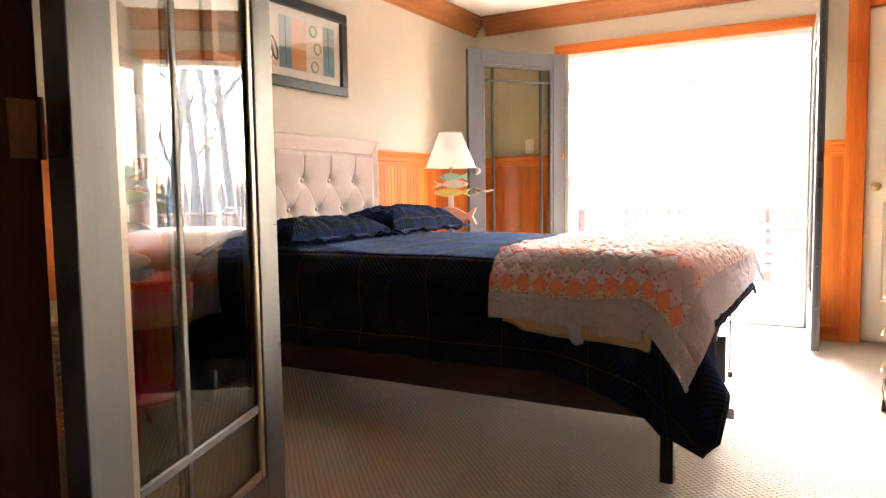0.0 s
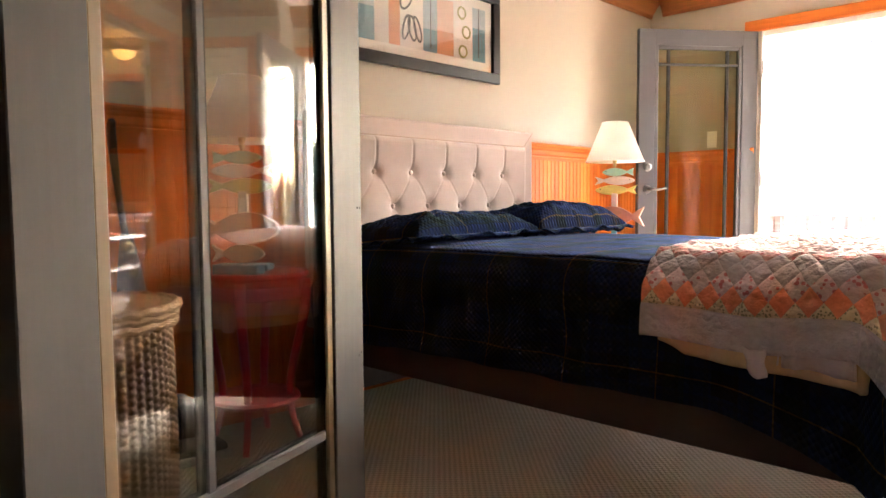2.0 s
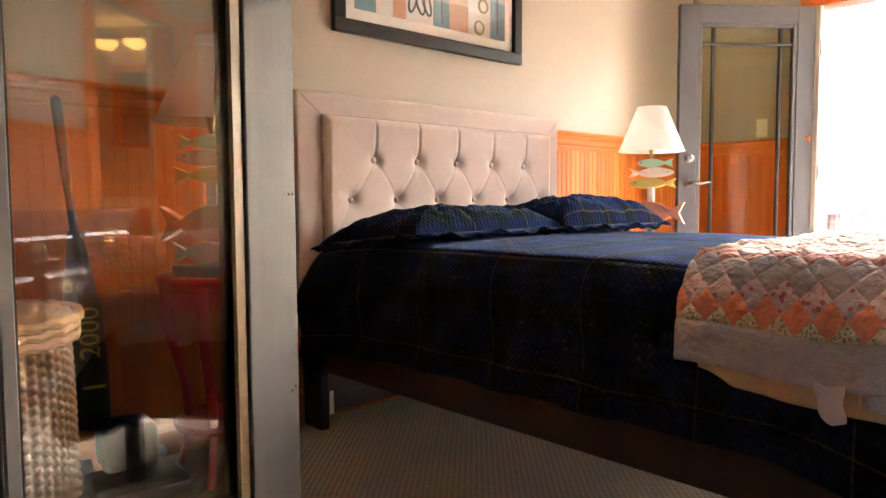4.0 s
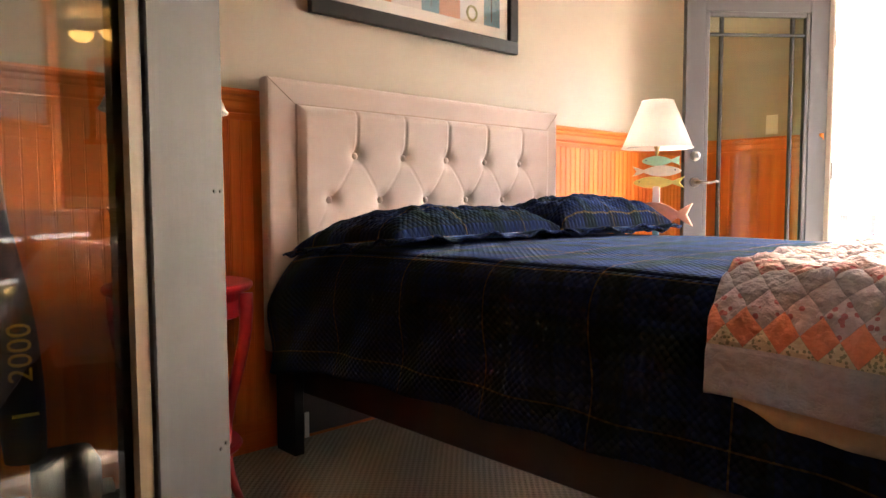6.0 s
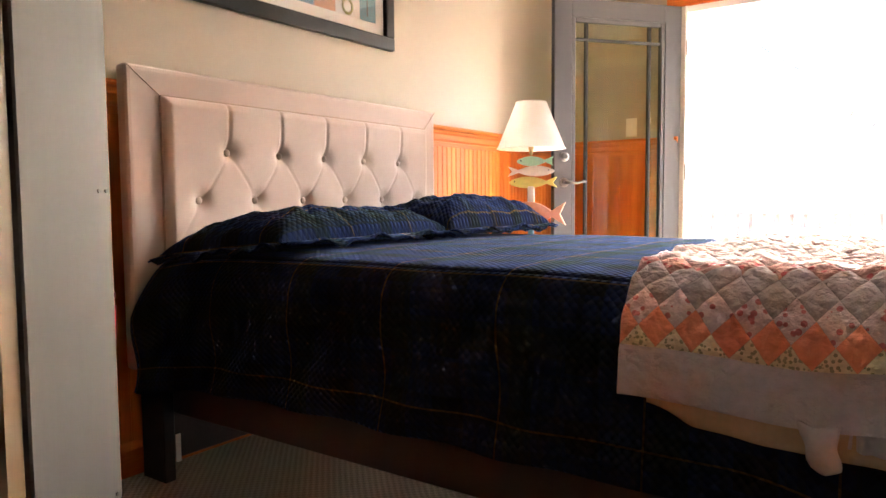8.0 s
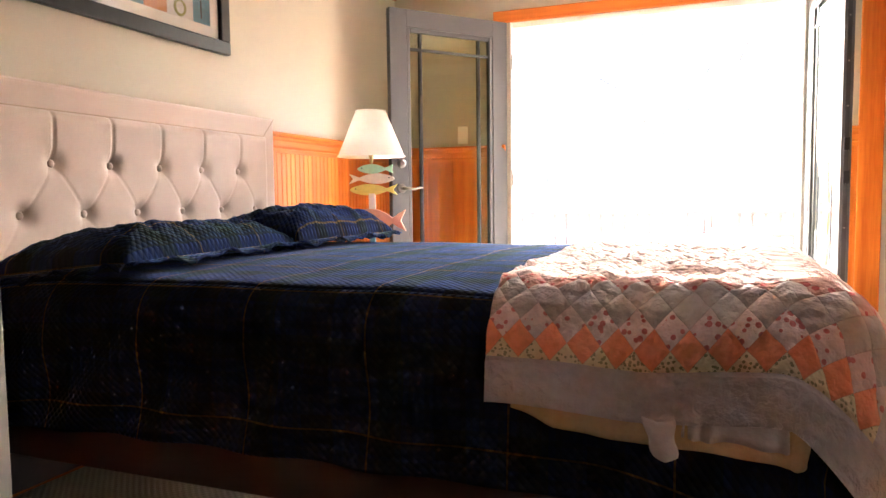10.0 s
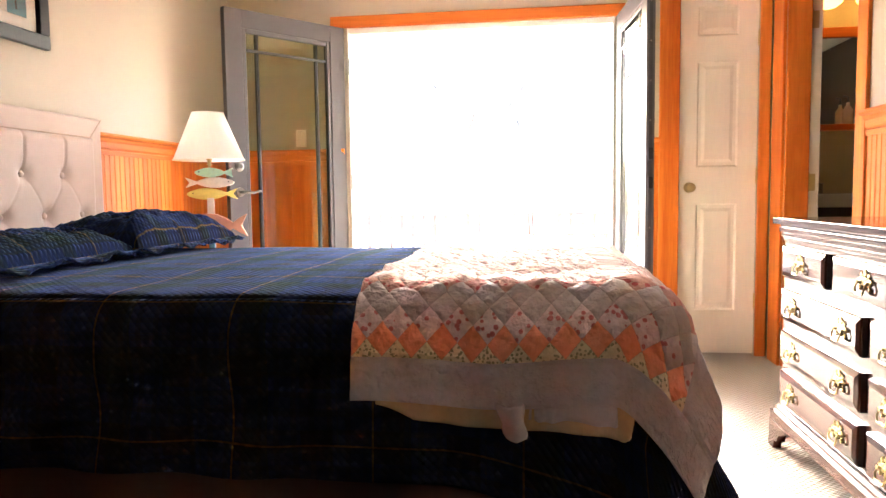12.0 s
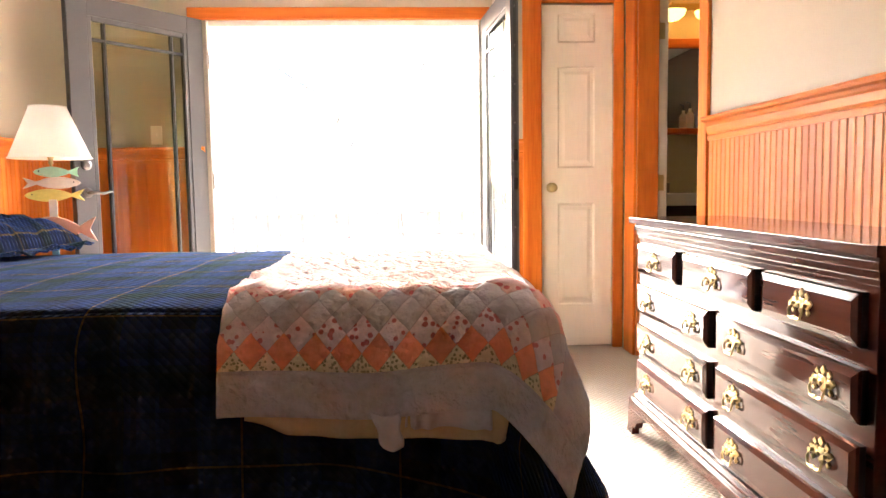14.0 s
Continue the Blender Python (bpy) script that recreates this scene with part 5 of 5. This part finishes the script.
for dx in (-0.09, 0.09):
    part("tap", tube(bmesh.new(), [(3.93 + dx, 6.10, 0.93), (3.93 + dx, 6.10, 0.99), (3.93 + dx, 6.10, 1.0)], [0.012, 0.012, 0.022]), NICKEL, fa)
mi = thing("mirror", "bathroom mirror in a stained wooden frame with shelf", "mirror")
part("glass", boxes((3.60, 4.55, 6.235, 6.245, 1.42, 2.02)), MIRROR, mi)
part("frame", boxes((3.54, 4.61, 6.215, 6.248, 2.02, 2.09), (3.54, 4.61, 6.13, 6.248, 1.37, 1.41), (3.54, 3.60, 6.215, 6.248, 1.41, 2.02), (4.55, 4.61, 6.215, 6.248, 1.41, 2.02), bevel=0.004), PINE_X, mi)
bot = thing("bottle", "pale soap bottle on the mirror shelf", "bottle", at=(4.21, 6.17, 1.41))
part("body", lathe(bmesh.new(), [(0.03, 0), (0.032, 0.01), (0.032, 0.10), (0.012, 0.13), (0.012, 0.15)], 20), PORCELAIN, bot, smooth=True)
part("pump", tube(bmesh.new(), [(0, 0, 0.15), (0, 0, 0.19), (-0.03, 0, 0.195)], 0.006), DARKBAR, bot)
fx = thing("wall_light", "bathroom light bar with glowing amber glass bowls", "lamp")
part("bar", boxes((3.92, 4.67, 6.20, 6.248, 2.30, 2.345), bevel=0.004), OLDBRASS, fx)
for x in (4.03, 4.30, 4.56):
    b = part("bowl", lathe(bmesh.new(), [(0.015, 2.185), (0.05, 2.195), (0.085, 2.225), (0.10, 2.265), (0.094, 2.265), (0.08, 2.23), (0.04, 2.205), (0.012, 2.198)], 28, x, 6.08, cap=False), BOWL, fx, "glowing amber glass bowl", smooth=True)
    part("arm", tube(bmesh.new(), [(x, 6.20, 2.32), (x, 6.08, 2.32), (x, 6.08, 2.19)], 0.006), OLDBRASS, fx)
    part("band", tube(bmesh.new(), [(x + 0.1 * math.cos(k * math.pi / 16), 6.08 + 0.1 * math.sin(k * math.pi / 16), 2.262) for k in range(33)], 0.004, 6, cap=False), OLDBRASS, fx)
bdoor = thing("door_bathroom", "white painted bathroom door folded back with brass hinges", "door", kind="structure")
part("leaf", boxes((3.484, 3.522, 4.848, 5.60, 0.012, 2.03), bevel=0.003), WHITEDOOR, bdoor)
for z in (0.22, 0.95, 1.80):
    part("hinge", boxes((3.486, 3.520, 4.8445, 4.848, z, z + 0.09)), BRASS, bdoor)
    part("hinge_pin", tube(bmesh.new(), [(3.484, 4.841, z - 0.004), (3.484, 4.841, z + 0.094)], 0.006), BRASS, bdoor)

# ---- deck and outdoors ----
tagged(part("ground", boxes((-400, 400, 6.0, 900, -2.7, -2.6)), GROUND), "brown leaf-covered ground reaching the woods", "ground", kind="structure")
deck = thing("deck", "weathered wooden deck boards outside the doors", "deck", kind="structure")
bd = part("board", boxes((-2.5, 6.5, 0, 0.138, -0.04, 0.0), bevel=0.003), DECKWOOD, deck)
for k in range(24):
    ob = bd if k == 0 else new("board", bd.data)
    ob.parent = deck
    ob.location = (0, YD + 0.20 + 0.144 * k, -0.10)
part("joist", boxes((-2.5, 6.5, YD + 0.17, YD + 3.66, -0.36, -0.142)), DECKWOOD, deck)
railing = thing("deck_railing", "wooden deck railing with square balusters", "railing", kind="structure")
RY = YD + 3.35
part("top_rail", boxes((-2.5, 6.5, RY - 0.06, RY + 0.08, 0.72, 0.755), bevel=0.004), RAILWOOD, railing)
part("lower_rail", boxes((-2.5, 6.5, RY - 0.02, RY + 0.02, 0.02, 0.10), bevel=0.004), RAILWOOD, railing)
bal = part("baluster", boxes((-0.018, 0.018, -0.018, 0.018, 0.06, 0.73), bevel=0.002), RAILWOOD, railing)
for k in range(70):
    ob = bal if k == 0 else new("baluster", bal.data)
    ob.parent = railing
    ob.location = (-2.4 + 0.127 * k, RY, 0)
post = part("post", boxes((-0.045, 0.045, -0.045, 0.045, -0.15, 0.72), bevel=0.004), RAILWOOD, railing)
for k in range(5):
    ob = post if k == 0 else new("post", post.data)
    ob.parent = railing
    ob.location = (-2.4 + 2.2 * k, RY + 0.07, 0)
pt_ = thing("patio_table", "round metal patio table on the deck", "table", at=(2.55, 7.6, -0.1))
part("tabletop", lathe(bmesh.new(), [(0.02, 0.69), (0.55, 0.69), (0.56, 0.70), (0.55, 0.715), (0.02, 0.715)], 40), RAILWOOD, pt_)
for k in range(4):
    a = radians(45 + 90 * k)
    part("leg", tube(bmesh.new(), [(0.42 * math.cos(a), 0.42 * math.sin(a), 0.0), (0.34 * math.cos(a), 0.34 * math.sin(a), 0.69)], 0.016), PATIO, pt_)


def patio_chair(x, y, turn):
    ch = thing("patio_chair", "metal patio armchair standing on the deck", "chair", "patio chairs", at=(x, y, -0.1), turn=turn)
    part("seat", boxes((-0.24, 0.24, -0.24, 0.24, 0.42, 0.445), bevel=0.008), PATIO, ch)
    bm = bmesh.new()
    for k in range(7):
        tube(bm, [(-0.21 + 0.07 * k, 0.23, 0.45), (-0.21 + 0.07 * k, 0.30, 0.90)], 0.008, 6)
    part("back_slats", bm, PATIO, ch)
    part("back_frame", tube(bmesh.new(), [(-0.25, 0.22, 0.43), (-0.26, 0.30, 0.88), (-0.18, 0.32, 0.95), (0.18, 0.32, 0.95), (0.26, 0.30, 0.88), (0.25, 0.22, 0.43)], 0.014, 8), PATIO, ch)
    for sx in (-1, 1):
        part("arm", tube(bmesh.new(), [(sx * 0.26, 0.26, 0.66), (sx * 0.28, -0.20, 0.66), (sx * 0.26, -0.24, 0.62), (sx * 0.25, -0.22, 0.0)], 0.013, 8), PATIO, ch)
        part("leg", tube(bmesh.new(), [(sx * 0.23, 0.22, 0.43), (sx * 0.24, 0.30, 0.0)], 0.013, 8), PATIO, ch)


patio_chair(2.0, 7.0, 160)
patio_chair(3.3, 7.2, 220)
patio_chair(1.95, 8.2, 20)


def bare_tree(x, y, height, rad, seed, label="tall bare grey tree with forked limbs"):
    rng = random.Random(seed)
    root = thing("tree", label, "tree", "bare trees", at=(x, y, -2.62))
    bm, limbs = bmesh.new(), bmesh.new()

    def grow(start, way, length, r, depth):
        pts, rs, p, d = [start], [r], start.copy(), way.copy()
        steps = 6 if depth < 2 else 4
        for i in range(steps):
            d = (d + Vector((rng.uniform(-1, 1), rng.uniform(-1, 1), rng.uniform(-0.3, 0.5))) * (0.05 if depth == 0 else 0.28)).normalized()
            p = p + d * (length / steps)
            pts.append(p.copy())
            rs.append(r * (1 - 0.8 * (i + 1) / steps))
        tube(bm if depth == 0 else limbs, pts, rs, 8 if depth == 0 else (5 if depth == 1 else 3), cap=False)
        if depth < 3:
            for k in range((14, 7, 5)[depth]):
                f = rng.uniform(0.3 if depth == 0 else 0.2, 0.98)
                i = min(int(f * steps), steps - 1)
                side = Vector((rng.uniform(-1, 1), rng.uniform(-1, 1), rng.uniform(0.1, 1.0))).normalized()
                grow(pts[i].lerp(pts[i + 1], f * steps - i), (d * 0.4 + side).normalized(), length * rng.uniform(0.2, 0.36), max(0.004, rs[i] * 0.5), depth + 1)

    grow(Vector((0, 0, 0)), Vector((rng.uniform(-0.1, 0.1), rng.uniform(-0.1, 0.1), 1)).normalized(), height, rad, 0)
    part("trunk", bm, BARK, root, smooth=True)
    part("crown", limbs, BARK, root, smooth=True)


def evergreen(x, y, height, seed):
    rng = random.Random(seed)
    root = thing("tree", "dark green evergreen tree with drooping branches", "tree", "evergreens", at=(x, y, -2.62))
    part("trunk", tube(bmesh.new(), [(0, 0, 0), (0, 0, height)], [height * 0.02, 0.02], 8), BARK, root)
    bm = bmesh.new()
    for k in range(1500):
        f = rng.random() ** 1.2
        z = height * (0.12 + 0.86 * f)
        reach = height * 0.24 * (1 - f) + 0.15
        a, rr = rng.uniform(0, 2 * math.pi), reach * math.sqrt(rng.random())
        c = Vector((rr * math.cos(a), rr * math.sin(a), z - 0.25 * rr + rng.uniform(-0.15, 0.15)))
        d = Vector((math.cos(a), math.sin(a), rng.uniform(-0.6, 0.1))).normalized()
        s = d.cross(Vector((0, 0, 1))).normalized()
        ln, w = rng.uniform(0.25, 0.6), rng.uniform(0.06, 0.14)
        bm.faces.new([bm.verts.new(c - s * w), bm.verts.new(c + d * ln * 0.5 - s * w * 0.6 + Vector((0, 0, 0.05))), bm.verts.new(c + d * ln), bm.verts.new(c + s * w)])
    part("crown", bm, NEEDLE, root)


for i, (x, y, h, r) in enumerate(((0.7, 15.5, 13, 0.16), (2.9, 12.5, 10, 0.09), (-2.4, 14.0, 12, 0.14), (4.6, 17.0, 14, 0.17), (-5.5, 19.0, 14, 0.2), (1.9, 21.0, 15, 0.2), (8.0, 20.0, 14, 0.2),
                                  (-9.0, 24.0, 15, 0.22), (3.8, 27.0, 16, 0.22), (-1.5, 26.0, 16, 0.22), (11.5, 27.0, 15, 0.2), (-13.5, 30.0, 16, 0.25), (6.6, 13.5, 11, 0.12), (-4.3, 12.5, 10, 0.1), (0.0, 33.0, 17, 0.25), (6.0, 34.0, 17, 0.25))):
    bare_tree(x, y, h, r, i + 11)
for i, (x, y, h) in enumerate(((-9.8, 17.5, 6.0), (9.5, 22.0, 6.5), (11.0, 16.0, 6.5), (-13.0, 20.0, 8.0), (-16.0, 36.0, 10.0), (16.0, 38.0, 10.0), (7.8, 13.0, 5.0), (4.7, 14.6, 4.7), (5.6, 17.5, 5.2))):
    evergreen(x, y, h, i + 70)
rngw = random.Random(5)
bmw = bmesh.new()
for k in range(2600):
    a = rngw.uniform(-1.2, 1.2)
    d = rngw.uniform(45, 62)
    x, y = d * math.sin(a) + 1.5, d * math.cos(a)
    h = rngw.uniform(0.8, 3.5)
    w = rngw.uniform(0.06, 0.3)
    tz = -2.6 + rngw.uniform(0, 3.0)
    bmw.faces.new([bmw.verts.new((x - w, y, tz)), bmw.verts.new((x + w, y, tz)), bmw.verts.new((x + w * 0.3, y + 0.2, tz + h)), bmw.verts.new((x - w * 0.4, y, tz + h * 0.9))])
tagged(part("backdrop_woods", bmw, BARK), "far grey-brown line of bare woods", "woods", kind="stuff")
